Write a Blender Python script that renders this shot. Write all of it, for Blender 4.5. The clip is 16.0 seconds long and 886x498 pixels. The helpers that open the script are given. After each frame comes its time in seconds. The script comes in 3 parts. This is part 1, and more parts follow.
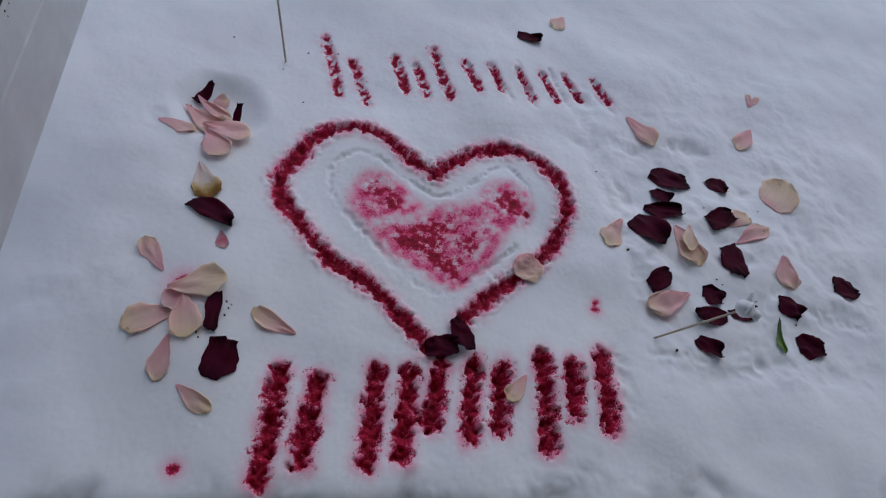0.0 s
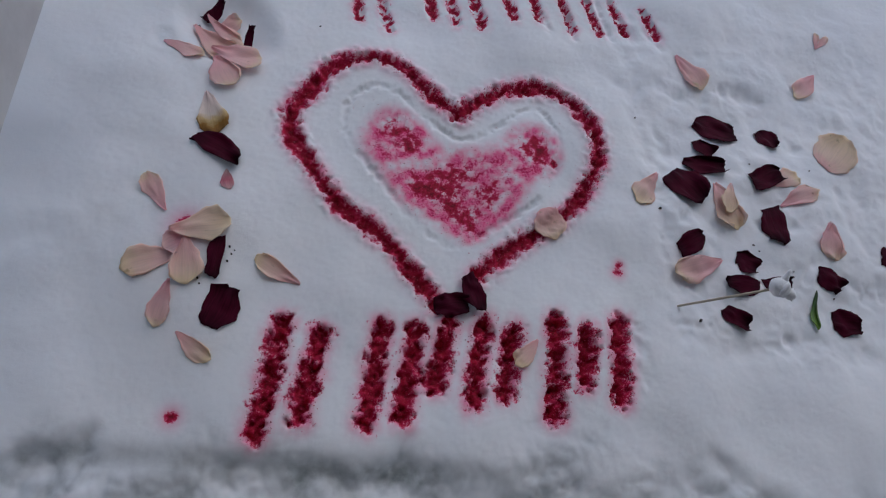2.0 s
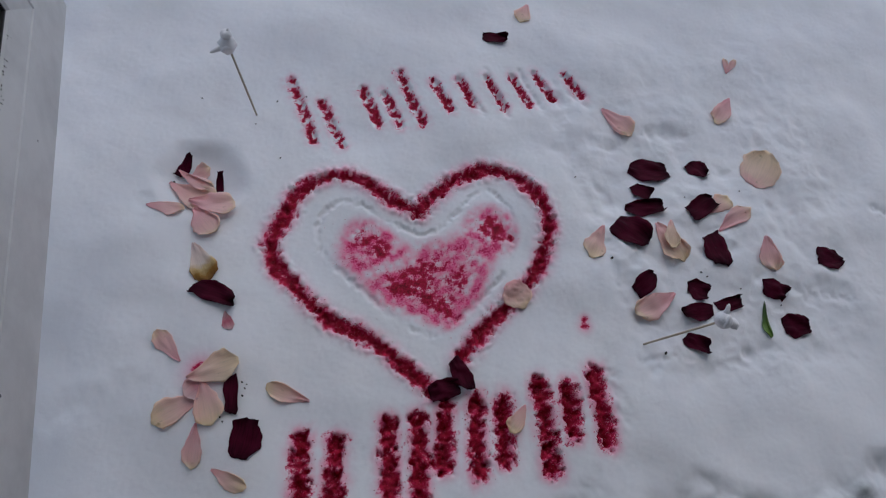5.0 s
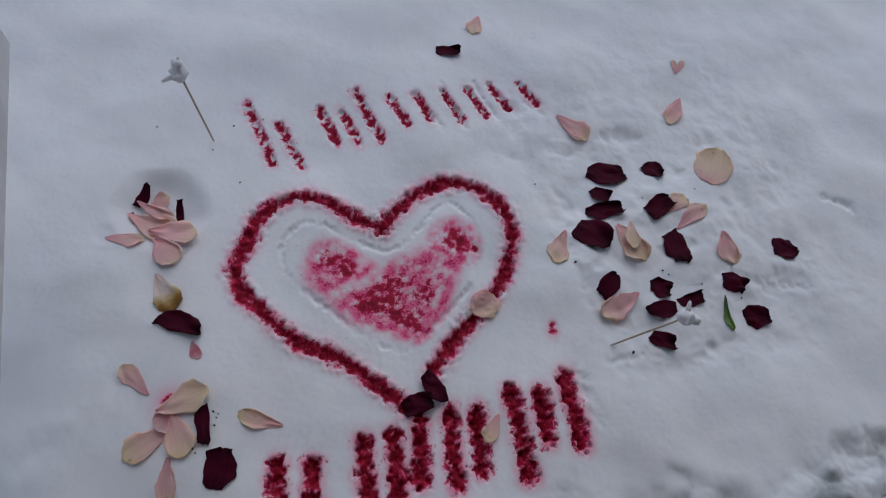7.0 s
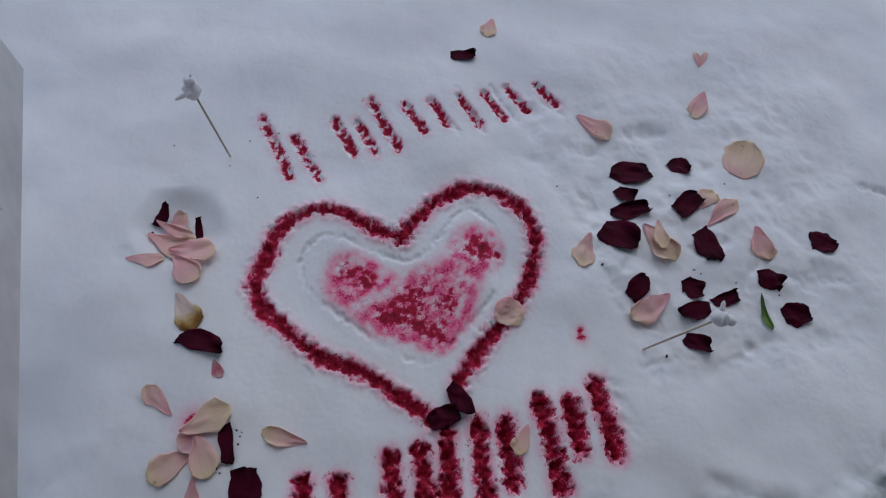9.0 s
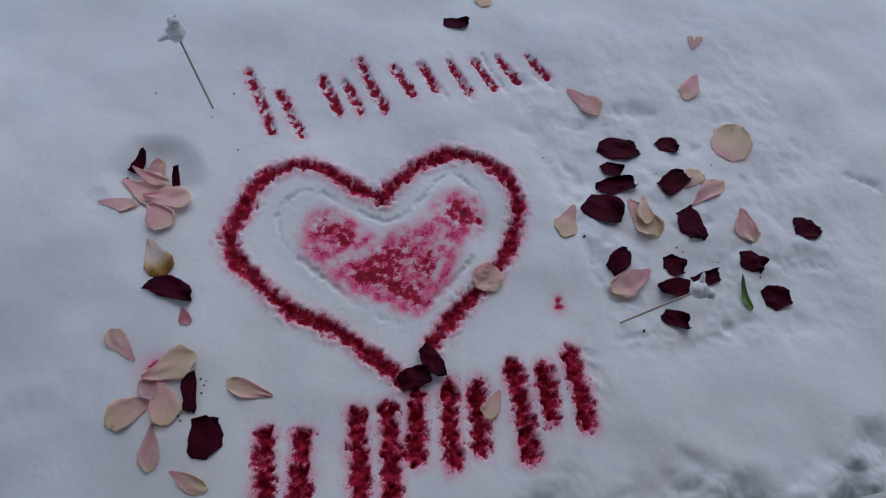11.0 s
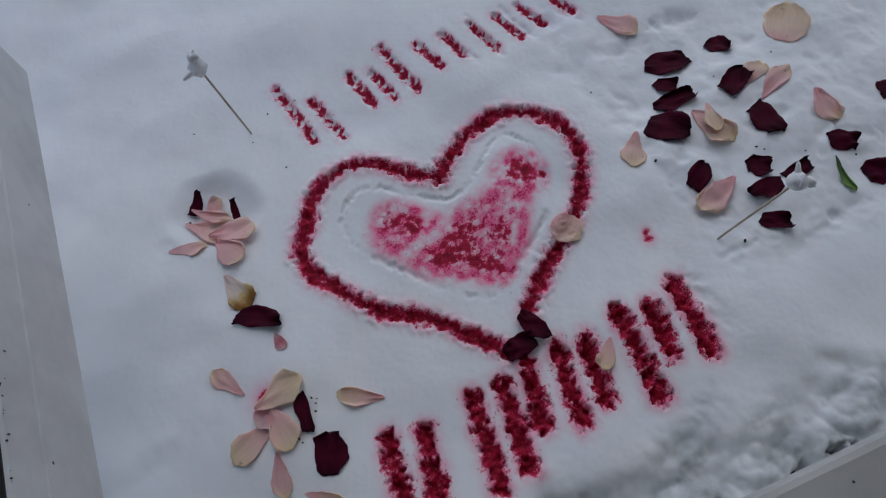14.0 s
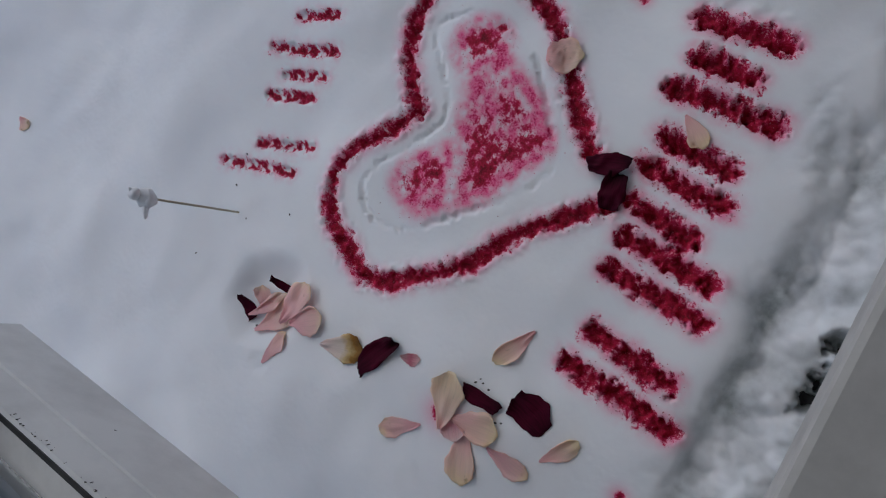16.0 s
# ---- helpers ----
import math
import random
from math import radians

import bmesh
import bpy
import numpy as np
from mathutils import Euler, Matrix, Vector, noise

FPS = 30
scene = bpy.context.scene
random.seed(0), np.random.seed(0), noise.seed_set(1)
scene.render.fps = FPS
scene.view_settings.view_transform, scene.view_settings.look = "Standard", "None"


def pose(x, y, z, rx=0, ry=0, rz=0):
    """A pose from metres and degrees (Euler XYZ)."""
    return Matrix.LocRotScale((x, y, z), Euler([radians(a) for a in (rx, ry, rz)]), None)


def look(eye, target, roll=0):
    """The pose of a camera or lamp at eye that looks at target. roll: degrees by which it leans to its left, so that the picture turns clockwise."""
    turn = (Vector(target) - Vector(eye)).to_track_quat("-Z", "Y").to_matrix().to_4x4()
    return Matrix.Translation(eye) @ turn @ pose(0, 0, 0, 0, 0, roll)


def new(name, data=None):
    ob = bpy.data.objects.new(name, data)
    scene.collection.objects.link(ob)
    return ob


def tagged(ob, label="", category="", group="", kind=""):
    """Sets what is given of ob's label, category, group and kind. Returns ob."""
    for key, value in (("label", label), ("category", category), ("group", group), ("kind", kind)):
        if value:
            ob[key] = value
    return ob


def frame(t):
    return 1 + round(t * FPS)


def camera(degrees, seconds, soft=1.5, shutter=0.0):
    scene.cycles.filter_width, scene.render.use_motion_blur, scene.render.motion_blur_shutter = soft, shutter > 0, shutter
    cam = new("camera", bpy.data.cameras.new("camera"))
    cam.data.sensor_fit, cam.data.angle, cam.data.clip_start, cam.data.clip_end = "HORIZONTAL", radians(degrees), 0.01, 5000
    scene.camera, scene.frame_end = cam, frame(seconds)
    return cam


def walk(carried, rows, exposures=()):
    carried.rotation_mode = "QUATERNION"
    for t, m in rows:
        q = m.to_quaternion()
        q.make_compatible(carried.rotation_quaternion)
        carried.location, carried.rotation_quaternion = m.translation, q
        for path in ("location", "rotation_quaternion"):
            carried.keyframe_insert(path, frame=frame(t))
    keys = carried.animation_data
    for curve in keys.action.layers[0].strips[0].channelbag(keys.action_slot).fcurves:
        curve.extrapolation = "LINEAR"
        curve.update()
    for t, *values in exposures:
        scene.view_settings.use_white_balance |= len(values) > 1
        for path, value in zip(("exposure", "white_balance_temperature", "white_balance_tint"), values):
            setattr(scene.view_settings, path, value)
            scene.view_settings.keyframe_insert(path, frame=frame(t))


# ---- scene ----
cam = camera(68.4, 16.0, soft=1.2)
PATH = [
    (0, (-0.214, -0.293, 0.672), (0.296, 0.673, -1.004), 22.1),
    (0.5, (-0.19, -0.278, 0.649), (0.308, 0.567, -1.094), 24.4),
    (1, (-0.188, -0.24, 0.643), (0.229, 0.509, -1.164), 26.7),
    (1.5, (-0.194, -0.24, 0.643), (0.229, 0.484, -1.172), 28.1),
    (2, (-0.182, -0.227, 0.663), (0.222, 0.486, -1.161), 27.0),
    (2.5, (-0.196, -0.222, 0.685), (0.23, 0.505, -1.129), 27.7),
    (3, (-0.187, -0.218, 0.723), (0.249, 0.524, -1.082), 26.4),
    (3.5, (-0.182, -0.211, 0.743), (0.238, 0.547, -1.059), 23.5),
    (3.7, (-0.174, -0.198, 0.754), (0.23, 0.537, -1.062), 21.9),
    (6, (-0.16, -0.158, 0.797), (0.271, 0.542, -1.026), 13.7),
    (6.5, (-0.163, -0.159, 0.798), (0.341, 0.544, -1.005), 16.5),
    (7, (-0.15, -0.158, 0.804), (0.343, 0.546, -1.002), 16.8),
    (7.5, (-0.153, -0.156, 0.815), (0.353, 0.553, -0.985), 16.8),
    (8, (-0.139, -0.163, 0.817), (0.337, 0.586, -0.975), 14.4),
    (8.5, (-0.139, -0.163, 0.807), (0.316, 0.602, -0.984), 12.2),
    (9, (-0.135, -0.155, 0.787), (0.28, 0.602, -1.017), 8.9),
    (9.2, (-0.122, -0.132, 0.788), (0.252, 0.566, -1.048), 7.5),
    (11.3, (-0.142, -0.207, 0.746), (0.323, 0.561, -1.041), 14.5),
    (11.5, (-0.148, -0.208, 0.743), (0.328, 0.561, -1.04), 14.4),
    (12, (-0.145, -0.208, 0.737), (0.289, 0.559, -1.059), 11.6),
    (12.5, (-0.145, -0.204, 0.73), (0.236, 0.545, -1.085), 8.5),
    (13, (-0.156, -0.21, 0.719), (0.249, 0.534, -1.092), 9.9),
    (13.5, (-0.151, -0.205, 0.719), (0.251, 0.527, -1.098), 9.6),
    (14, (-0.155, -0.194, 0.721), (0.118, 0.593, -1.098), -11.2),
    (14.5, (-0.166, -0.205, 0.712), (-0.041, 0.658, -1.088), -32.6),
    (15, (-0.16, -0.177, 0.682), (-0.045, 0.631, -1.144), -48.9),
    (15.5, (-0.172, -0.177, 0.666), (-0.06, 0.611, -1.169), -56.5),
    (16, (-0.145, -0.158, 0.661), (-0.139, 0.621, -1.181), -70.0),
]
walk(cam, [(t, look(eye, target, roll)) for t, eye, target, roll in PATH], exposures=[(0, -0.14, 6020, 12), (3.5, -0.18, 6250, 12), (7, -0.17, 6250, 11), (9, -0.17, 6100, 11), (12.5, -0.24, 5990, 11), (14.5, -0.22, 6210, 8), (16, -0.22, 6340, 10)])

# ---- world and light: an overcast winter sky over a flat roof ----
sky_world = bpy.data.worlds.new("overcast_sky")
scene.world = sky_world
sky_world.use_nodes = True
wn = sky_world.node_tree.nodes
sky = wn.new("ShaderNodeTexSky")
sky.sky_type, sky.sun_disc = "NISHITA", False
sky.sun_elevation, sky.sun_rotation = radians(51), radians(29)
sky.air_density, sky.dust_density, sky.ozone_density = 1.0, 2.0, 1.5
wn["Background"].inputs["Strength"].default_value = 0.10
sky_world.node_tree.links.new(sky.outputs[0], wn["Background"].inputs["Color"])
sun = new("sun", bpy.data.lights.new("sun", "SUN"))
sun.data.energy, sun.data.angle, sun.data.color = 0.55, radians(75), (1.0, 0.98, 0.95)
sun.matrix_world = look((0.9, 1.6, 2.3), (0, 0, 0))


# ---- materials ----
def material(name, rough=0.6):
    m = bpy.data.materials.new(name)
    m.use_nodes = True
    b = m.node_tree.nodes["Principled BSDF"]
    b.inputs["Roughness"].default_value = rough
    return m, m.node_tree, b


def noise_node(nt, scale, detail=4.0, rough=0.55, coord="Object"):
    tc = nt.nodes.new("ShaderNodeTexCoord")
    n = nt.nodes.new("ShaderNodeTexNoise")
    n.inputs["Scale"].default_value, n.inputs["Detail"].default_value = scale, detail
    n.inputs["Roughness"].default_value = rough
    nt.links.new(tc.outputs[coord], n.inputs["Vector"])
    return n.outputs["Fac"]


def ramp_node(nt, source, stops):
    r = nt.nodes.new("ShaderNodeValToRGB")
    while len(r.color_ramp.elements) < len(stops):
        r.color_ramp.elements.new(0.5)
    for e, (at, c) in zip(r.color_ramp.elements, stops):
        e.position, e.color = at, (*c, 1.0)
    nt.links.new(source, r.inputs["Fac"])
    return r.outputs["Color"]


def math_node(nt, op, a, b, clamp=False):
    n = nt.nodes.new("ShaderNodeMath")
    n.operation, n.use_clamp = op, clamp
    for k, v in enumerate((a, b)):
        if isinstance(v, (int, float)):
            n.inputs[k].default_value = v
        else:
            nt.links.new(v, n.inputs[k])
    return n.outputs[0]


def mix_node(nt, fac, a, b, blend="MIX"):
    n = nt.nodes.new("ShaderNodeMix")
    n.data_type, n.blend_type = "RGBA", blend
    for socket, v in ((n.inputs[0], fac), (n.inputs[6], a), (n.inputs[7], b)):
        if isinstance(v, (int, float)):
            socket.default_value = v
        elif isinstance(v, tuple):
            socket.default_value = (*v, 1.0)
        else:
            nt.links.new(v, socket)
    return n.outputs[2]


def attribute(nt, name):
    n = nt.nodes.new("ShaderNodeAttribute")
    n.attribute_name = name
    return n.outputs["Fac"]


def bump(nt, b, source, strength, distance, below=None):
    n = nt.nodes.new("ShaderNodeBump")
    n.inputs["Strength"].default_value, n.inputs["Distance"].default_value = strength, distance
    nt.links.new(source, n.inputs["Height"])
    if below is not None:
        nt.links.new(below, n.inputs["Normal"])
    nt.links.new(n.outputs["Normal"], b.inputs["Normal"])
    return n.outputs["Normal"]


def snow_material():
    """Packed snow, dyed by grains of red powder where the stain attribute is high, darkest for groove shade; icy, wet
    and painted shade-grey where slush is high.
    """
    m, nt, b = material("snow", 0.75)
    fine, grain, coarse = noise_node(nt, 420, 3), noise_node(nt, 1150, 2), noise_node(nt, 9, 3)
    stain = attribute(nt, "stain")
    speck = math_node(nt, "MULTIPLY", math_node(nt, "SUBTRACT", fine, 0.5), 1.9)
    dust = math_node(nt, "MULTIPLY", math_node(nt, "SUBTRACT", grain, 0.5), 1.2)
    weight = math_node(nt, "MULTIPLY", math_node(nt, "MULTIPLY", stain, 3.0, True), math_node(nt, "ADD", speck, dust))
    level = math_node(nt, "ADD", stain, math_node(nt, "MULTIPLY", weight, 0.55), True)
    white = ramp_node(nt, coarse, [(0.3, (0.80, 0.83, 0.87)), (0.7, (0.86, 0.88, 0.90))])
    # The darkest reds also paint the shade on groove floors.
    dyed = ramp_node(nt, level, [(0.22, (0.80, 0.12, 0.28)), (0.36, (0.68, 0.030, 0.16)), (0.54, (0.52, 0.012, 0.065)),
                                 (0.78, (0.35, 0.006, 0.032)), (1.0, (0.15, 0.004, 0.015))])
    mask = ramp_node(nt, level, [(0.20, (0, 0, 0)), (0.46, (1, 1, 1))])
    bleed = math_node(nt, "MULTIPLY", attribute(nt, "bleed"), math_node(nt, "ADD", 0.68, math_node(nt, "MULTIPLY", fine, 0.5)), True)
    white = mix_node(nt, bleed, white, (0.86, 0.10, 0.29))
    snow = mix_node(nt, mask, white, dyed)
    slush_shade = attribute(nt, "slush_shade")
    # Grey of wet snow, which also carries the shade near the window.
    wet = ramp_node(nt, noise_node(nt, 60, 5), [(0.35, (0.20, 0.23, 0.235)), (0.65, (0.50, 0.545, 0.555))])
    colour = mix_node(nt, slush_shade, snow, wet)
    nt.links.new(colour, b.inputs["Base Color"])
    nt.links.new(math_node(nt, "SUBTRACT", 0.75, math_node(nt, "MULTIPLY", slush_shade, 0.35)), b.inputs["Roughness"])
    b.inputs["Specular IOR Level"].default_value = 0.25
    b.inputs["Subsurface Weight"].default_value = 0.45
    b.inputs["Subsurface Radius"].default_value = (1.0, 0.9, 0.9)
    b.inputs["Subsurface Scale"].default_value = 0.003
    first = bump(nt, b, noise_node(nt, 260, 4), 0.22, 0.0010)
    bump(nt, b, grain, 0.30, 0.0005, first)
    return m


def crumb_material():
    m, nt, b = material("red_powder", 0.7)
    geo = nt.nodes.new("ShaderNodeNewGeometry")
    nt.links.new(ramp_node(nt, geo.outputs["Random Per Island"], [(0.0, (0.16, 0.004, 0.016)), (0.35, (0.36, 0.008, 0.040)),
                 (0.80, (0.52, 0.018, 0.08)), (1.0, (0.72, 0.16, 0.25))]), b.inputs["Base Color"])
    b.inputs["Specular IOR Level"].default_value = 0.25
    return m


def petal_material(name, stops, rough=0.5, veins=0.12, blotch=None, rare=0.0):
    """Petal skin: colour from base to rim, long veins, soft blotches."""
    m, nt, b = material(name, rough)
    along, across = attribute(nt, "along"), attribute(nt, "across")
    wob = math_node(nt, "MULTIPLY", math_node(nt, "SUBTRACT", noise_node(nt, 60, 3), 0.5), 0.45)
    colour = ramp_node(nt, math_node(nt, "ADD", along, wob, True), stops)
    comb = nt.nodes.new("ShaderNodeCombineXYZ")
    nt.links.new(math_node(nt, "MULTIPLY", across, 26.0), comb.inputs[0])
    nt.links.new(math_node(nt, "MULTIPLY", along, 2.0), comb.inputs[1])
    v = nt.nodes.new("ShaderNodeTexNoise")
    v.inputs["Scale"].default_value, v.inputs["Detail"].default_value = 1.0, 3.0
    nt.links.new(comb.outputs[0], v.inputs["Vector"])
    shade = ramp_node(nt, v.outputs["Fac"], [(0.3, (1 - veins * 2,) * 3), (0.7, (1.0,) * 3)])
    colour = mix_node(nt, 1.0, colour, shade, "MULTIPLY")
    if blotch:
        spots = ramp_node(nt, noise_node(nt, 85, 4), [(0.58 + rare, (0, 0, 0)), (0.70 + rare, (1, 1, 1))])
        colour = mix_node(nt, mix_node(nt, 1.0, spots, (0.75, 0.75, 0.75), "MULTIPLY"), colour, blotch)
    nt.links.new(colour, b.inputs["Base Color"])
    bump(nt, b, v.outputs["Fac"], 0.4, 0.0006)
    return m


def let_through(m, share):
    """Thin skin: a share of the light passes through it."""
    nt = m.node_tree
    b, out = nt.nodes["Principled BSDF"], nt.nodes["Material Output"]
    thin, mix = nt.nodes.new("ShaderNodeBsdfTranslucent"), nt.nodes.new("ShaderNodeMixShader")
    nt.links.new(b.inputs["Base Color"].links[0].from_socket, thin.inputs["Color"])
    mix.inputs[0].default_value = share
    nt.links.new(b.outputs[0], mix.inputs[1])
    nt.links.new(thin.outputs[0], mix.inputs[2])
    nt.links.new(mix.outputs[0], out.inputs["Surface"])


def painted_material(name, base, dirt=0.5, rough=0.38):
    """White frame paint or plastic: faint grime, black specks of mould and dust."""
    m, nt, b = material(name, rough)
    lo = tuple(c * 0.80 for c in base)
    grime = ramp_node(nt, noise_node(nt, 14, 6, 0.65), [(0.32, lo), (0.62, base)])
    tc = nt.nodes.new("ShaderNodeTexCoord")
    vo = nt.nodes.new("ShaderNodeTexVoronoi")
    vo.inputs["Scale"].default_value = 55
    nt.links.new(tc.outputs["Object"], vo.inputs["Vector"])
    near = math_node(nt, "LESS_THAN", vo.outputs["Distance"], 0.075)
    few = math_node(nt, "GREATER_THAN", noise_node(nt, 23, 2), 0.62 - 0.10 * dirt)
    specks = math_node(nt, "MULTIPLY", near, few)
    nt.links.new(mix_node(nt, specks, grime, (0.06, 0.06, 0.055)), b.inputs["Base Color"])
    nt.links.new(ramp_node(nt, noise_node(nt, 40, 4), [(0.3, (rough - 0.1,) * 3), (0.7, (rough + 0.15,) * 3)]), b.inputs["Roughness"])
    bump(nt, b, noise_node(nt, 160, 3), 0.08, 0.0008)
    return m


def plain_material(name, dark, light, scale=20, rough=0.6, relief=0.2):
    m, nt, b = material(name, rough)
    nt.links.new(ramp_node(nt, noise_node(nt, scale, 5), [(0.3, dark), (0.7, light)]), b.inputs["Base Color"])
    bump(nt, b, noise_node(nt, scale * 6, 3), relief, 0.001)
    return m


SNOW, CRUMB = snow_material(), crumb_material()
PETAL = {
    "dark": petal_material("burgundy_petal", [(0.0, (0.040, 0.002, 0.012)), (0.35, (0.082, 0.003, 0.020)), (0.7, (0.066, 0.003, 0.017)), (1.0, (0.022, 0.002, 0.008))], 0.6, 0.26),
    "pink": petal_material("pink_petal", [(0.0, (0.95, 0.44, 0.48)), (0.45, (0.99, 0.57, 0.56)), (0.8, (0.99, 0.62, 0.55)), (1.0, (0.97, 0.73, 0.50))], 0.55, 0.05, (0.50, 0.22, 0.16), 0.07),
    "blush": petal_material("blush_petal", [(0.0, (0.97, 0.49, 0.50)), (0.4, (0.99, 0.62, 0.55)), (0.75, (0.98, 0.69, 0.54)), (1.0, (0.95, 0.73, 0.45))], 0.55, 0.05, (0.42, 0.26, 0.12), 0.07),
    "cream": petal_material("cream_petal", [(0.0, (0.98, 0.55, 0.52)), (0.3, (0.98, 0.70, 0.56)), (1.0, (0.96, 0.75, 0.50))], 0.55, 0.06, (0.40, 0.27, 0.12), 0.08),
    "brown": petal_material("browned_petal", [(0.0, (0.90, 0.68, 0.64)), (0.50, (0.90, 0.76, 0.66)), (0.66, (0.72, 0.52, 0.26)), (0.80, (0.36, 0.18, 0.04)), (1.0, (0.12, 0.05, 0.015))], 0.6, 0.07),
    "rosy": petal_material("rosy_petal", [(0.0, (0.86, 0.58, 0.58)), (0.5, (0.74, 0.20, 0.27)), (1.0, (0.86, 0.52, 0.54))], 0.55, 0.14),
    "spotted": petal_material("spotted_petal", [(0.0, (0.90, 0.58, 0.56)), (0.5, (0.84, 0.38, 0.43)), (1.0, (0.90, 0.66, 0.62))], 0.55, 0.07, (0.36, 0.012, 0.05)),
}
for kind_name, skin in PETAL.items():
    if kind_name != "dark":
        body = skin.node_tree.nodes["Principled BSDF"].inputs
        body["Subsurface Weight"].default_value, body["Subsurface Scale"].default_value = 0.3, 0.005
        body["Subsurface Radius"].default_value = (1.0, 0.6, 0.5)
        let_through(skin, 0.2)
    skin.node_tree.nodes["Principled BSDF"].inputs["Specular IOR Level"].default_value = 0.06 if kind_name == "dark" else 0.15
LEAF = petal_material("green_leaf", [(0.0, (0.05, 0.09, 0.03)), (0.4, (0.06, 0.14, 0.02)), (1.0, (0.16, 0.30, 0.03))], 0.4, 0.2)
WHITE_FRAME = painted_material("white_frame", (0.70, 0.71, 0.70))
SILL_WHITE = painted_material("white_sill", (0.51, 0.515, 0.50), 0.3, 0.45)
BLACK_RUBBER = plain_material("black_rubber", (0.010, 0.010, 0.011), (0.03, 0.03, 0.03), 60, 0.6)
SPACER_GREY = plain_material("grey_spacer", (0.07, 0.08, 0.10), (0.14, 0.15, 0.18), 30, 0.45)
ROOF_DARK = plain_material("wet_roofing", (0.012, 0.013, 0.015), (0.035, 0.037, 0.040), 25, 0.6, 0.5)
WALL_RENDER = plain_material("pale_render", (0.42, 0.41, 0.39), (0.52, 0.51, 0.49), 8, 0.85, 0.4)
ROOM_PAINT = plain_material("room_paint", (0.50, 0.48, 0.44), (0.56, 0.54, 0.50), 3, 0.8, 0.05)
# For the unseen board that shades the snow by the wall.
SHADE_BOARD = plain_material("grey_shade_board", (0.22, 0.22, 0.21), (0.30, 0.30, 0.29), 8, 0.8, 0.2)
FLOOR_BOARD = plain_material("floor_board", (0.16, 0.10, 0.06), (0.24, 0.16, 0.10), 6, 0.5, 0.1)
STICK_WOOD = plain_material("pale_stick", (0.42, 0.36, 0.27), (0.58, 0.51, 0.40), 120, 0.65, 0.3)
ORNAMENT = plain_material("white_ornament", (0.76, 0.78, 0.80), (0.88, 0.89, 0.90), 90, 0.5, 0.5)
SOIL = plain_material("dark_crumb", (0.012, 0.010, 0.009), (0.03, 0.026, 0.02), 300, 0.7)
GLASS, gnt, gb = material("clear_glass", 0.02)
gb.inputs["Transmission Weight"].default_value = 1.0
gb.inputs["IOR"].default_value = 1.45
gb.inputs["Base Color"].default_value = (0.93, 0.96, 0.95, 1)


# ---- mesh helpers ----
def mesh_object(name, bm, mat, parent=None, label="", smooth=False):
    me = bpy.data.meshes.new(name)
    bmesh.ops.recalc_face_normals(bm, faces=bm.faces)
    bm.to_mesh(me)
    bm.free()
    me.materials.append(mat)
    if smooth:
        me.polygons.foreach_set("use_smooth", [True] * len(me.polygons))
    ob = new(name, me)
    ob.parent = parent
    return tagged(ob, label)


def part(name, bm, mat, parent, label="", smooth=False):
    return mesh_object(name, bm, mat, parent, label, smooth)


def box_bm(lo, hi, bevel=0.0):
    bm = bmesh.new()
    bmesh.ops.create_cube(bm, size=1.0)
    for v in bm.verts:
        v.co = Vector([a + (c + 0.5) * (b - a) for a, b, c in zip(lo, hi, v.co)])
    if bevel:
        bmesh.ops.bevel(bm, geom=bm.edges[:], offset=bevel, segments=2, profile=0.6, affect="EDGES")
    return bm


def hashed(i, j, seed):
    n = (i * 374761393 + j * 668265263 + seed * 974634777) & 0x7FFFFFFF
    n = ((n ^ (n >> 13)) * 1274126177) & 0x7FFFFFFF
    return ((n ^ (n >> 16)) & 0xFFFF) / 65535.0


def value_noise(x, y, cell, seed, octaves=3, gain=0.5):
    """Smooth gradient noise from about -1 to 1 on arrays, with features about one cell wide; every octave is turned."""
    total, amp, norm = np.zeros_like(x), 1.0, 0.0
    cell = cell * 0.75
    for k in range(octaves):
        turn = 0.7 + 1.13 * k + 0.37 * seed
        c, q = math.cos(turn), math.sin(turn)
        u, v = (c * x - q * y) / cell + 17.3 * seed, (q * x + c * y) / cell - 9.1 * seed
        i, j = np.floor(u).astype(np.int64), np.floor(v).astype(np.int64)
        a, b = u - i, v - j
        s = seed + 31 * k

        def corner(di, dj):
            angle = 6.2832 * hashed(i + di, j + dj, s)
            return np.cos(angle) * (a - di) + np.sin(angle) * (b - dj)

        fa, fb = a * a * a * (a * (6 * a - 15) + 10), b * b * b * (b * (6 * b - 15) + 10)
        low = corner(0, 0) * (1 - fa) + corner(1, 0) * fa
        high = corner(0, 1) * (1 - fa) + corner(1, 1) * fa
        total += amp * 1.9 * (low * (1 - fb) + high * fb)
        norm, amp, cell = norm + amp * amp, amp * gain, cell / 2.03
    return np.clip(total / math.sqrt(norm), -1.2, 1.2)


def clods(x, y, cell, seed, octaves=3):
    """Rounded lumps with sharp creases between them, from 0 (crease) to about 1."""
    total, amp, norm = np.zeros_like(x), 1.0, 0.0
    for k in range(octaves):
        total += amp * np.abs(value_noise(x, y, cell, seed + 7 * k, 1))
        norm, amp, cell = norm + amp, amp * 0.5, cell / 2.1
    return total / norm


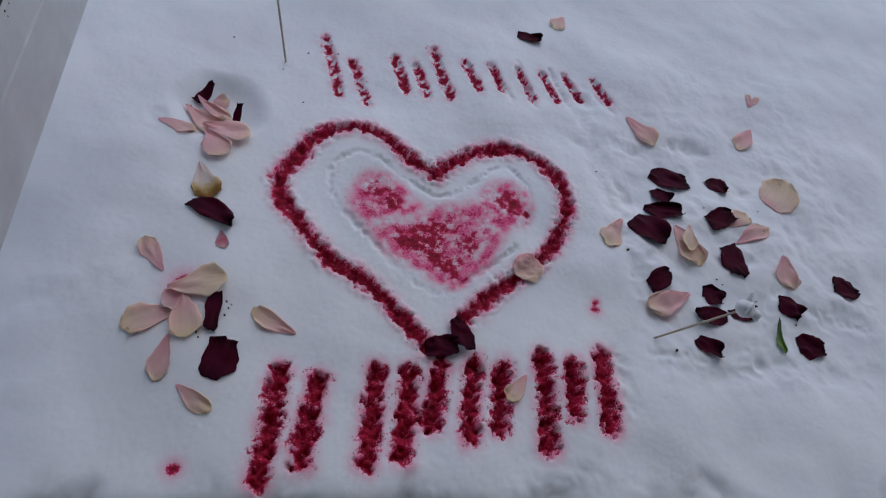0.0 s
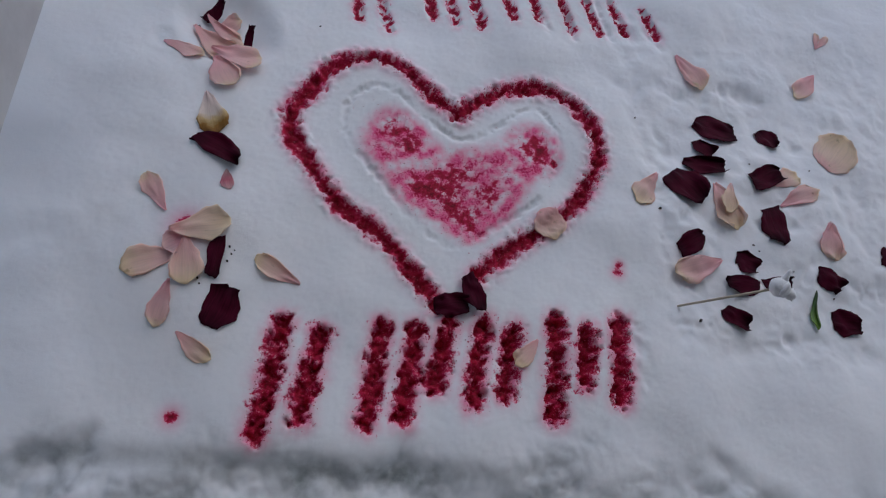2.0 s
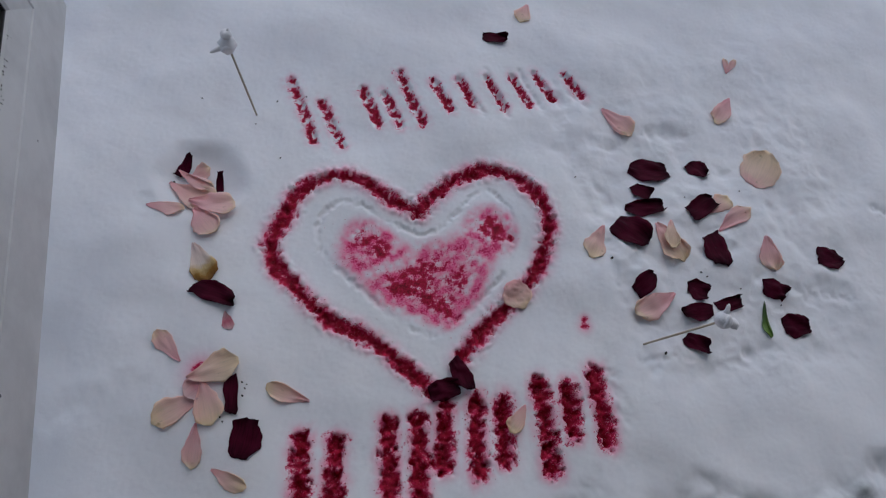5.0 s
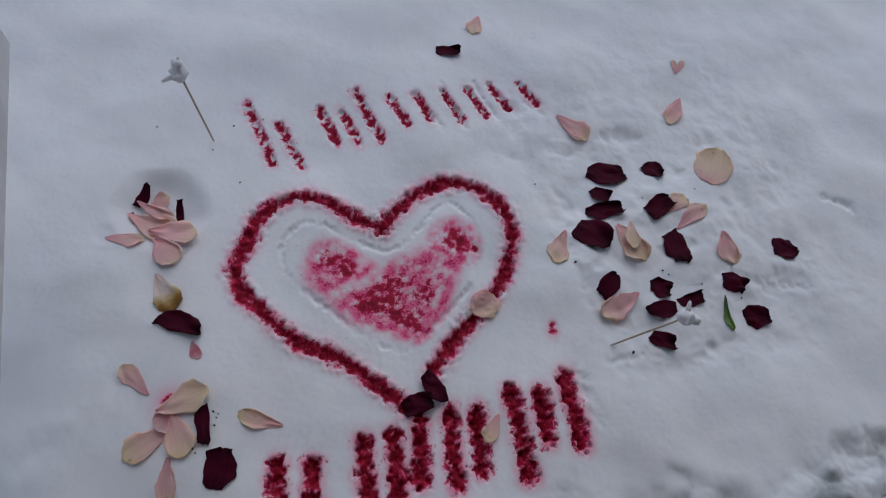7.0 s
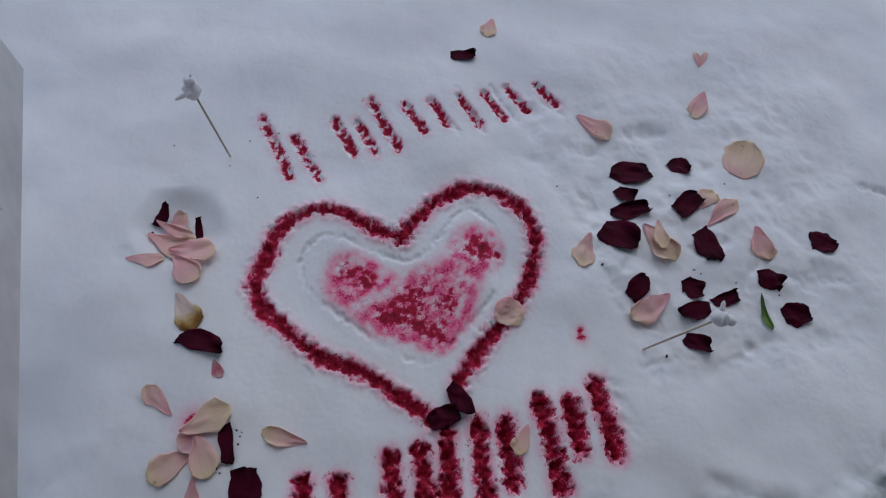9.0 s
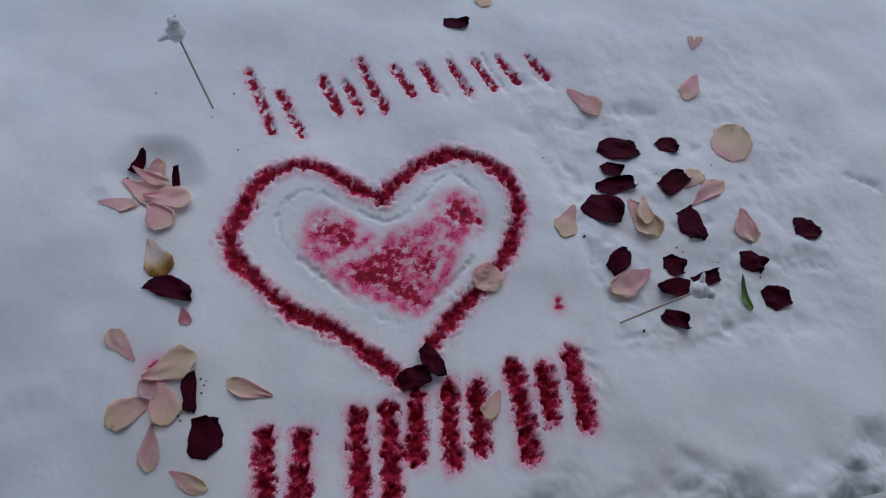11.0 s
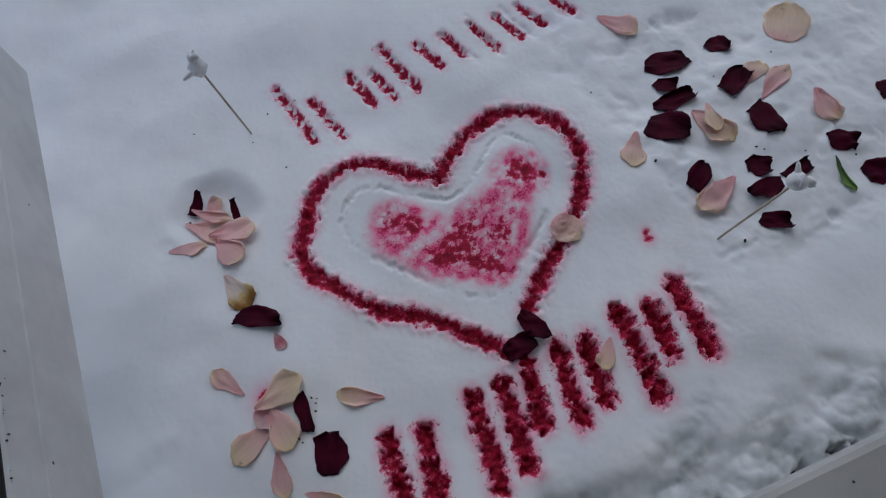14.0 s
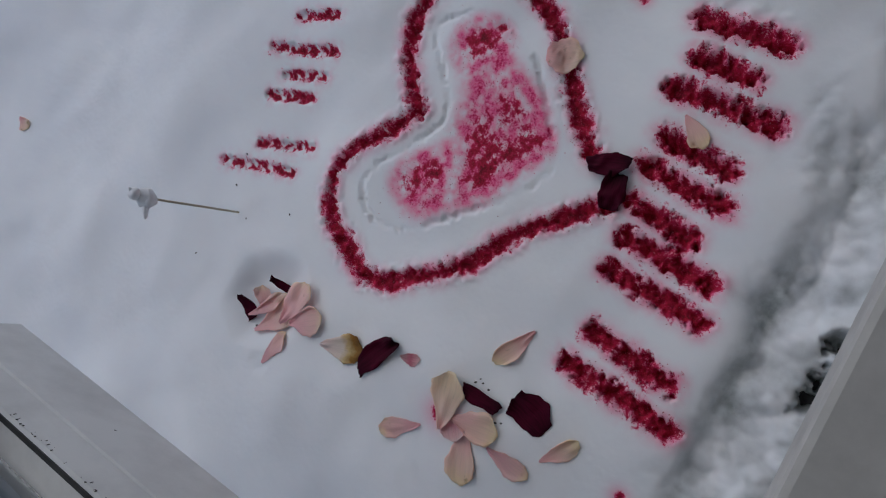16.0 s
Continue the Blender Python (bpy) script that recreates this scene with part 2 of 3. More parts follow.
def spline(points, step=0.004):
    """Evenly sampled smooth curve through the points."""
    p = np.array(points, float)
    p = np.vstack([2 * p[0] - p[1], p, 2 * p[-1] - p[-2]])
    out = []
    for k in range(1, len(p) - 2):
        n = max(2, int(np.linalg.norm(p[k + 1] - p[k]) / step))
        t = np.linspace(0, 1, n, endpoint=False)[:, None]
        out.append(0.5 * (2 * p[k] + (p[k + 1] - p[k - 1]) * t + (2 * p[k - 1] - 5 * p[k] + 4 * p[k + 1] - p[k + 2]) * t**2
                          + (3 * p[k] - p[k - 1] - 3 * p[k + 1] + p[k + 2]) * t**3))
    return np.vstack(out + [p[-2:-1]])


def smooth_step(a, b, v):
    t = np.clip((v - a) / (b - a), 0, 1)
    return t * t * (3 - 2 * t)


# ---- the house's own directions: the wall runs along u, the roof lies out along v ----
HOUSE = Matrix.Rotation(radians(-6.43), 4, "Z")
WALL_V, SILL_EDGE = -0.29, -0.26


def house_v(x, y):
    return 0.112 * x + 0.994 * y


# ---- drawings scratched into the snow and filled with red powder ----
HEART_LEFT = spline([(0.0, 0.209), (-0.02, 0.225), (-0.041, 0.244), (-0.063, 0.268), (-0.092, 0.285), (-0.125, 0.284), (-0.157, 0.268),
                     (-0.183, 0.237), (-0.199, 0.209), (-0.200, 0.181), (-0.190, 0.153), (-0.152, 0.094), (-0.103, 0.048), (-0.057, -0.013), (-0.047, -0.033)])
HEART_RIGHT = spline([(0.0, 0.209), (0.026, 0.228), (0.066, 0.249), (0.109, 0.255), (0.144, 0.238), (0.166, 0.209), (0.173, 0.176),
                      (0.168, 0.142), (0.151, 0.112), (0.126, 0.084), (0.091, 0.06), (0.03, 0.023), (-0.003, -0.004)])
INNER = spline([(-0.133, 0.167), (-0.14, 0.201), (-0.127, 0.233), (-0.097, 0.246), (-0.059, 0.221), (-0.024, 0.188), (0.006, 0.174), (0.048, 0.196),
                (0.094, 0.223), (0.12, 0.197), (0.12, 0.147), (0.089, 0.097), (0.029, 0.06), (-0.022, 0.038), (-0.063, 0.066), (-0.098, 0.113), (-0.133, 0.167)])
# Powder heaps inside the heart: x, y, radius, weight.
HEAPS = [(-0.080, 0.188, 0.022, 0.85), (-0.062, 0.166, 0.016, 0.95), (-0.103, 0.168, 0.020, 0.45), (-0.056, 0.111, 0.022, 0.95), (-0.013, 0.130, 0.024, 0.8),
         (-0.022, 0.086, 0.018, 0.9), (-0.003, 0.062, 0.016, 0.85), (0.090, 0.172, 0.022, 0.95), (0.101, 0.150, 0.016, 0.7), (0.066, 0.140, 0.026, 0.42),
         (0.026, 0.126, 0.028, 0.55), (0.036, 0.096, 0.024, 0.5), (-0.034, 0.112, 0.022, 0.5), (-0.082, 0.140, 0.022, 0.4), (0.012, 0.085, 0.024, 0.45)]
# Plain strokes below and above the heart: start x, y, end x, y.
LOW_BARS = [(-0.208, -0.047, -0.234, -0.157), (-0.171, -0.062, -0.194, -0.143), (-0.107, -0.056, -0.128, -0.150), (-0.070, -0.060, -0.092, -0.148),
            (-0.034, -0.054, -0.056, -0.118), (0.004, -0.055, -0.018, -0.138), (0.036, -0.064, 0.017, -0.130), (0.084, -0.056, 0.070, -0.156),
            (0.118, -0.070, 0.106, -0.124), (0.158, -0.060, 0.144, -0.142)]
HIGH_BARS = [(-0.128, 0.458, -0.116, 0.352), (-0.092, 0.410, -0.080, 0.335), (-0.030, 0.420, -0.020, 0.360), (0.000, 0.408, 0.010, 0.350), (0.030, 0.436, 0.042, 0.346),
             (0.076, 0.412, 0.086, 0.358), (0.114, 0.408, 0.124, 0.360), (0.158, 0.404, 0.170, 0.352), (0.200, 0.402, 0.211, 0.350), (0.238, 0.404, 0.250, 0.356),
             (0.284, 0.390, 0.298, 0.350)]


def nearest(x, y, curve, reach):
    """Distance to a sampled curve, and the curve's place (0 to 1) that is nearest; reach bounds the search."""
    d, at = np.full(x.shape, 9.0), np.zeros(x.shape)
    lo, hi = curve.min(0) - reach, curve.max(0) + reach
    near = (x > lo[0]) & (x < hi[0]) & (y > lo[1]) & (y < hi[1])
    xs, ys = x[near], y[near]
    best, which = np.full(xs.shape, 81.0), np.zeros(xs.shape)
    for k, (cx, cy) in enumerate(curve):
        q = (xs - cx) ** 2 + (ys - cy) ** 2
        closer = q < best
        best[closer], which[closer] = q[closer], k / len(curve)
    d[near], at[near] = np.sqrt(best), which
    return d, at


def groove(d, half, ragged):
    """1 on the floor of a groove, 0 outside."""
    return 1 - smooth_step(half * 0.45, half * 1.15, d + ragged)


def bar_curve(b):
    t = np.linspace(0, 1, 26)[:, None]
    return np.array(b[:2]) + t * (np.array(b[2:]) - np.array(b[:2]))


DIMPLES = [(-0.272, 0.322, 0.058, 0.024), (-0.300, 0.200, 0.035, 0.003), (-0.295, 0.035, 0.060, 0.004), (0.455, 0.150, 0.03, 0.003), (-0.345, 0.300, 0.016, 0.003),
           (0.300, 0.180, 0.04, 0.004), (0.345, 0.02, 0.05, 0.003), (0.425, -0.055, 0.02, 0.003), (0.374, -0.085, 0.010, 0.006), (0.56, 0.02, 0.03, 0.002)]
FURROWS = [(0.225, -0.060, 0.275, -0.064, 0.005, 0.002), (0.380, -0.085, 0.470, -0.112, 0.012, 0.0015), (0.245, 0.34, 0.232, 0.10, 0.016, 0.0020),
           (0.118, 0.412, 0.134, 0.345, 0.005, 0.0035), (0.160, 0.418, 0.172, 0.338, 0.005, 0.0035), (0.215, 0.412, 0.226, 0.338, 0.005, 0.0035), (0.28, 0.36, 0.30, 0.33, 0.005, 0.002),
           (0.176, -0.062, 0.172, -0.128, 0.012, 0.004), (-0.34, -0.205, -0.22, -0.200, 0.012, 0.004), (-0.13, -0.205, -0.04, -0.216, 0.011, 0.005), (0.02, -0.236, 0.08, -0.226, 0.007, 0.005), (0.672, 0.068, 0.705, 0.040, 0.008, 0.005), (0.255, 0.13, 0.235, 0.05, 0.010, 0.003), (-0.56, 0.02, -0.36, 0.09, 0.030, 0.0030), (0.47, -0.01, 0.56, -0.05, 0.008, 0.003), (0.36, 0.268, 0.43, 0.25, 0.009, 0.002)]


def snow_surface(x, y):
    """Height, stain (with groove shade) and slush (with edge shade) of the snow at arrays of places."""
    v = house_v(x, y)
    h = 0.009 * value_noise(x, y, 0.30, 3, 2) + 0.0018 * value_noise(x, y, 0.12, 4, 2) + 0.0006 * value_noise(x, y, 0.06, 5, 2)
    # pressed and pock-marked snow beside the heart, softer further out
    zone = smooth_step(0.205, 0.252, x + 0.012 * value_noise(x, y, 0.06, 9, 2)) * smooth_step(0.78, 0.50, x) * smooth_step(0.46, 0.28, y) * smooth_step(-0.16, -0.08, y)
    zone = zone * (0.35 + 0.65 * smooth_step(-0.35, 0.35, value_noise(x, y, 0.15, 14, 2)))
    h += zone * (0.0042 * value_noise(x, y, 0.075, 11, 2, 0.45) - 0.0035) + zone * (
        0.0014 * value_noise(x, y, 0.030, 12, 2, 0.45) - 0.0060 * np.clip(value_noise(x, y, 0.052, 15, 2, 0.4) - 0.42, 0, 1))
    h += 0.0016 * smooth_step(0.3, 0.6, np.hypot(x, y - 0.15)) * value_noise(x, y, 0.10, 13, 1)
    near = smooth_step(0.75, 0.60, np.maximum(np.abs(x - 0.2), np.abs(y - 0.2)))
    h += 0.00018 * near * value_noise(x, y, 0.008, 21, 2)
    for cx, cy, r, deep in DIMPLES:
        h -= 0.7 * deep * (1 - smooth_step(0.35, 1.2, np.hypot(x - cx, y - cy) / r + 0.10 * value_noise(x, y, 0.07, 8, 1)))
    for x0, y0, x1, y1, half, deep in FURROWS:
        d, _ = nearest(x, y, bar_curve((x0, y0, x1, y1)), half * 2.5)
        h -= deep * np.exp(-((d / half) ** 2)) * np.clip(0.8 + 0.8 * value_noise(x, y, max(0.02, 3.0 * half), 41, 3), 0, 1.5)
    ragged, clumps = value_noise(x, y, 0.012, 51, 3, 0.6), value_noise(x, y, 0.016, 52, 3, 0.6)
    patch = value_noise(x, y, 0.026, 53, 3, 0.6)
    stain, bleed = np.zeros_like(x), np.zeros_like(x)
    # heart outline
    for curve, half in ((HEART_LEFT, 0.0076), (HEART_RIGHT, 0.0084)):
        d, at = nearest(x, y, curve, 0.05)
        wide = half * (1 + 0.55 * np.exp(-(((at - 0.42) / 0.07) ** 2)) * (curve is HEART_LEFT)) * (1 + 0.40 * value_noise(x, y, 0.055, 54, 2))
        h -= 0.0090 * groove(d, wide, 0.0060 * ragged) * (1 + 0.45 * clumps)
        h += 0.0022 * np.exp(-(((d - wide * 1.6) / 0.005) ** 2)) * np.clip(0.5 + ragged, 0, 1.4)
        # Stain rises to the groove's middle: thicker powder and painted shade together.
        shaded_core = 0.80 * (1 - smooth_step(wide * 0.10, wide * 1.90, d + 0.0050 * ragged + 0.004 * clumps))
        stain = np.maximum(stain, shaded_core * np.clip(0.96 + 0.28 * clumps + 0.28 * patch, 0.5, 1.15))
        bleed = np.maximum(bleed, 0.66 * np.exp(-((np.maximum(d - 0.6 * wide, 0) / 0.0115) ** 2)) * np.clip(0.80 + 0.60 * patch + 0.2 * ragged, 0.15, 1.3))
    # thin scratched line inside the heart
    d, at = nearest(x, y, INNER, 0.02)
    h -= 0.0040 * groove(d, 0.0042, 0.0030 * ragged) * np.clip(0.55 + 1.1 * value_noise(x, y, 0.05, 61, 2), 0.1, 1.1)
    fill, spread = np.zeros_like(x), np.zeros_like(x)
    for cx, cy, r, weight in HEAPS:
        far = (x - cx) ** 2 + (y - cy) ** 2
        fill += weight * np.exp(-(far / (r * r)))
        spread += weight * np.exp(-(far / (2.1 * r * r)))
    spread = np.clip(spread, 0, 1)
    fill = np.clip(fill, 0, 1.05) * np.clip(0.86 + 0.32 * clumps + 0.22 * ragged, 0.3, 1.25)
    h -= 0.0016 * smooth_step(0.1, 0.9, fill)
    stain = np.maximum(stain, 0.78 * fill * smooth_step(0.20, 1.0, fill))
    stain = np.maximum(stain, 0.25 * smooth_step(0.30, 0.90, spread) * np.clip(0.80 + 0.90 * patch + 0.5 * clumps, 0.05, 1.7))
    bleed = np.maximum(bleed, 0.95 * smooth_step(0.18, 0.80, spread) * np.clip(0.78 + 0.60 * patch + 0.20 * ragged, 0.1, 1.2))
    for b in LOW_BARS:
        d, at = nearest(x, y, bar_curve(b), 0.05)
        half = 0.0096 * (1 + 0.35 * value_noise(x, y, 0.045, 55, 2))
        h -= 0.014 * groove(d, half, 0.0065 * ragged) * (1 + 0.5 * clumps + 0.3 * patch)
        # As in the outline, the dark middle holds powder and groove shade.
        shaded_core = 0.84 * (1 - smooth_step(half * 0.10, half * 1.85, d + 0.0060 * ragged + 0.005 * clumps + 0.003 * patch))
        stain = np.maximum(stain, shaded_core * np.clip(0.95 + 0.25 * clumps + 0.25 * patch, 0.5, 1.15))
        bleed = np.maximum(bleed, 0.68 * np.exp(-((np.maximum(d - 0.6 * half, 0) / 0.0115) ** 2)) * np.clip(0.82 + 0.55 * patch + 0.2 * ragged, 0.15, 1.3))
    for b in HIGH_BARS:
        d, at = nearest(x, y, bar_curve(b), 0.03)
        half = 0.0072
        h -= 0.006 * groove(d, half, 0.003 * ragged)
        # Middle of the stroke darkened for powder and for shade in the groove.
        shaded_core = 0.92 * (1 - smooth_step(half * 0.15, half * 1.7, d + 0.0045 * ragged + 0.0030 * clumps)) * smooth_step(-0.60, 0.25, clumps + 0.5 * patch)
        stain = np.maximum(stain, shaded_core)
        bleed = np.maximum(bleed, 0.45 * np.exp(-((d / 0.011) ** 2)) * np.clip(0.7 + clumps, 0, 1.4))
    for cx, cy, r in ((-0.310, -0.135, 0.006), (0.169, 0.001, 0.005), (0.172, 0.010, 0.004), (0.112, 0.145, 0.005), (-0.307, 0.060, 0.010), (-0.395, -0.213, 0.006)):
        d = np.hypot(x - cx, y - cy)
        bleed = np.maximum(bleed, 0.6 * np.exp(-((d / (1.8 * r)) ** 2)))
        stain = np.maximum(stain, 0.85 * np.exp(-((d + 0.002 * ragged) / r) ** 2))
        h -= 0.002 * np.exp(-((d / r) ** 2))
    # trampled, half-melted edge towards the window, with gaps down to the roofing
    bank = v + 0.040 * value_noise(x, y, 0.15, 71, 3)
    edge = smooth_step(-0.172, -0.240, bank)
    lumps, small = clods(x, y, 0.17, 72, 2), clods(x, y, 0.050, 77, 2)
    h += edge * (0.040 * (lumps - 0.33) + 0.0085 * (small - 0.30) - 0.008)
    strip = np.exp(-(((v + 0.208) / 0.011) ** 2)) * smooth_step(-0.05, 0.35, value_noise(x, y, 0.13, 79, 2)) * smooth_step(0.10, -0.02, x)
    h -= 0.003 * strip
    gap = smooth_step(-0.266, -0.288, v + 0.016 * value_noise(x, y, 0.05, 76, 4, 0.6)) * smooth_step(0.02, 0.45, value_noise(x, y, 0.12, 75, 3))
    h -= 0.070 * gap
    h -= 1.6 * smooth_step(-0.325, -0.42, v)
    # Greys wet slush and paints in shade along the edge, strip and gap.
    slush_shade = np.clip(edge * (0.36 + 0.55 * value_noise(x, y, 0.09, 78, 4, 0.6)) + 0.35 * strip + 0.9 * gap, 0, 1)
    return h, np.clip(stain, 0, 1), slush_shade, np.clip(bleed, 0, 1)


def snow_height(x, y):
    return snow_surface(np.atleast_1d(np.asarray(x, float)), np.atleast_1d(np.asarray(y, float)))[0]


def graded(lo, hi, step):
    """Even steps from lo to hi, then steps that grow until the horizon."""
    out, at, s = [], 0.0, step
    while at < 900:
        s *= 1.09
        at += s
        out.append(at)
    tail = np.array(out)
    return np.concatenate([lo - tail[::-1], np.arange(lo, hi + 1e-9, step), hi + tail])


def add_floats(me, name, values):
    a = me.attributes.new(name, "FLOAT", "POINT")
    a.data.foreach_set("value", np.asarray(values, np.float32))


def build_snow():
    gx, gy = graded(-0.54, 0.92, 0.0021), graded(-0.32, 0.72, 0.0021)
    x, y = (a.ravel() for a in np.meshgrid(gx, gy))
    h, stain, slush_shade, bleed = snow_surface(x, y)
    nx, ny = len(gx), len(gy)
    i = (np.arange(ny - 1)[:, None] * nx + np.arange(nx - 1)).ravel()
    quads = np.stack([i, i + 1, i + nx + 1, i + nx], 1)
    me = bpy.data.meshes.new("ground")
    me.vertices.add(len(x))
    me.vertices.foreach_set("co", np.stack([x, y, h], 1).astype(np.float32).ravel())
    me.loops.add(quads.size)
    me.loops.foreach_set("vertex_index", quads.ravel().astype(np.int32))
    me.polygons.add(len(quads))
    me.polygons.foreach_set("loop_start", np.arange(0, quads.size, 4, dtype=np.int32))
    me.polygons.foreach_set("use_smooth", np.ones(len(quads), bool))
    me.update(calc_edges=True)
    add_floats(me, "stain", stain)
    add_floats(me, "slush_shade", slush_shade)
    add_floats(me, "bleed", bleed)
    me.materials.append(SNOW)
    return tagged(new("ground", me), "white packed snow on a flat roof, scratched and dyed red", "snow", kind="structure")


build_snow()
roofing = mesh_object("roof", box_bm((-3.0, -0.33, -0.15), (3.0, 3.0, -0.046)), ROOF_DARK)
roofing.matrix_world = HOUSE
tagged(roofing, "dark wet roofing felt under the broken snow edge", "roof", kind="structure")


# ---- loose red powder lying in the grooves ----
def crumbs(name, places, low, high, seed):
    """Many small angular grains as one mesh, resting on the snow."""
    rng = np.random.default_rng(seed)
    p = np.array(places)
    n = len(p)
    size = low + (high - low) * rng.random(n) ** 2.2
    base = np.array([(1, 0, 0), (-1, 0, 0), (0, 1, 0), (0, -1, 0), (0, 0, 1), (0, 0, -1)], float)
    tris = np.array([(0, 2, 4), (2, 1, 4), (1, 3, 4), (3, 0, 4), (2, 0, 5), (1, 2, 5), (3, 1, 5), (0, 3, 5)])
    spin = rng.random(n) * 6.283
    form = base[None] * (0.6 + 0.8 * rng.random((n, 6, 1))) + 0.35 * (rng.random((n, 6, 3)) - 0.5)
    c, s = np.cos(spin)[:, None], np.sin(spin)[:, None]
    form = np.stack([form[..., 0] * c - form[..., 1] * s, form[..., 0] * s + form[..., 1] * c, form[..., 2] * 0.8], -1) * size[:, None, None]
    z = snow_height(p[:, 0], p[:, 1]) + 0.35 * size
    verts = form + np.stack([p[:, 0], p[:, 1], z], 1)[:, None]
    faces = tris[None] + 6 * np.arange(n)[:, None, None]
    me = bpy.data.meshes.new(name)
    me.from_pydata(verts.reshape(-1, 3).tolist(), [], faces.reshape(-1, 3).tolist())
    me.materials.append(CRUMB)
    return new(name, me)


def along_curve(curve, n, spread, seed):
    rng = np.random.default_rng(seed)
    at = rng.random(n) * (len(curve) - 1)
    k = at.astype(int)
    q = curve[k] + (curve[np.minimum(k + 1, len(curve) - 1)] - curve[k]) * (at - k)[:, None]
    q = q + np.clip(rng.normal(0, spread, (n, 2)), -2.0 * spread, 2.0 * spread)
    thick = value_noise(q[:, 0], q[:, 1], 0.016, 52, 3, 0.6)
    return q[thick > -0.15 - 0.3 * rng.random(n)]


def build_powder():
    outline = np.vstack([along_curve(HEART_LEFT, 7000, 0.0058, 1), along_curve(HEART_RIGHT, 6500, 0.0062, 2)])
    tagged(crumbs("heart_outline", outline, 0.0002, 0.0008, 3), "dark red powder grains forming a large heart outline in snow", "heart drawing", kind="stuff")
    rng = np.random.default_rng(4)
    heaps = [np.array(h[:2]) + rng.normal(0, h[2] * 0.75, (int(190 * h[3]), 2)) for h in HEAPS]
    tagged(crumbs("heart_filling", np.vstack(heaps), 0.0002, 0.0007, 5), "red powder grains sprinkled inside the snow heart", "heart drawing", kind="stuff")
    for k, b in enumerate(LOW_BARS):
        n = int(9000 * math.hypot(b[2] - b[0], b[3] - b[1]))
        ob = crumbs("powder_bar", along_curve(bar_curve(b), n, 0.0072, 20 + k), 0.0002, 0.0009, 40 + k)
        tagged(ob, "thick stroke of dark red powder in a snow groove", "powder stroke", "strokes below the heart")
    for k, b in enumerate(HIGH_BARS):
        n = int(5000 * math.hypot(b[2] - b[0], b[3] - b[1]))
        ob = crumbs("powder_bar", along_curve(bar_curve(b), n, 0.0040, 60 + k), 0.0002, 0.0009, 80 + k)
        tagged(ob, "thin stroke of patchy red powder in a snow groove", "powder stroke", "strokes above the heart")


build_powder()


# ---- petals ----
LABELS = {"dark": "dark burgundy rose petal, crinkled, lying on snow", "pink": "pale pink rose petal with curled rim on snow",
          "blush": "blush pink rose petal fading to cream on snow", "cream": "cream rose petal with faint pink base on snow",
          "brown": "cream rose petal with a browned wilted tip", "rosy": "small deep pink folded petal scrap on snow",
          "spotted": "pink rose petal speckled with red powder"}


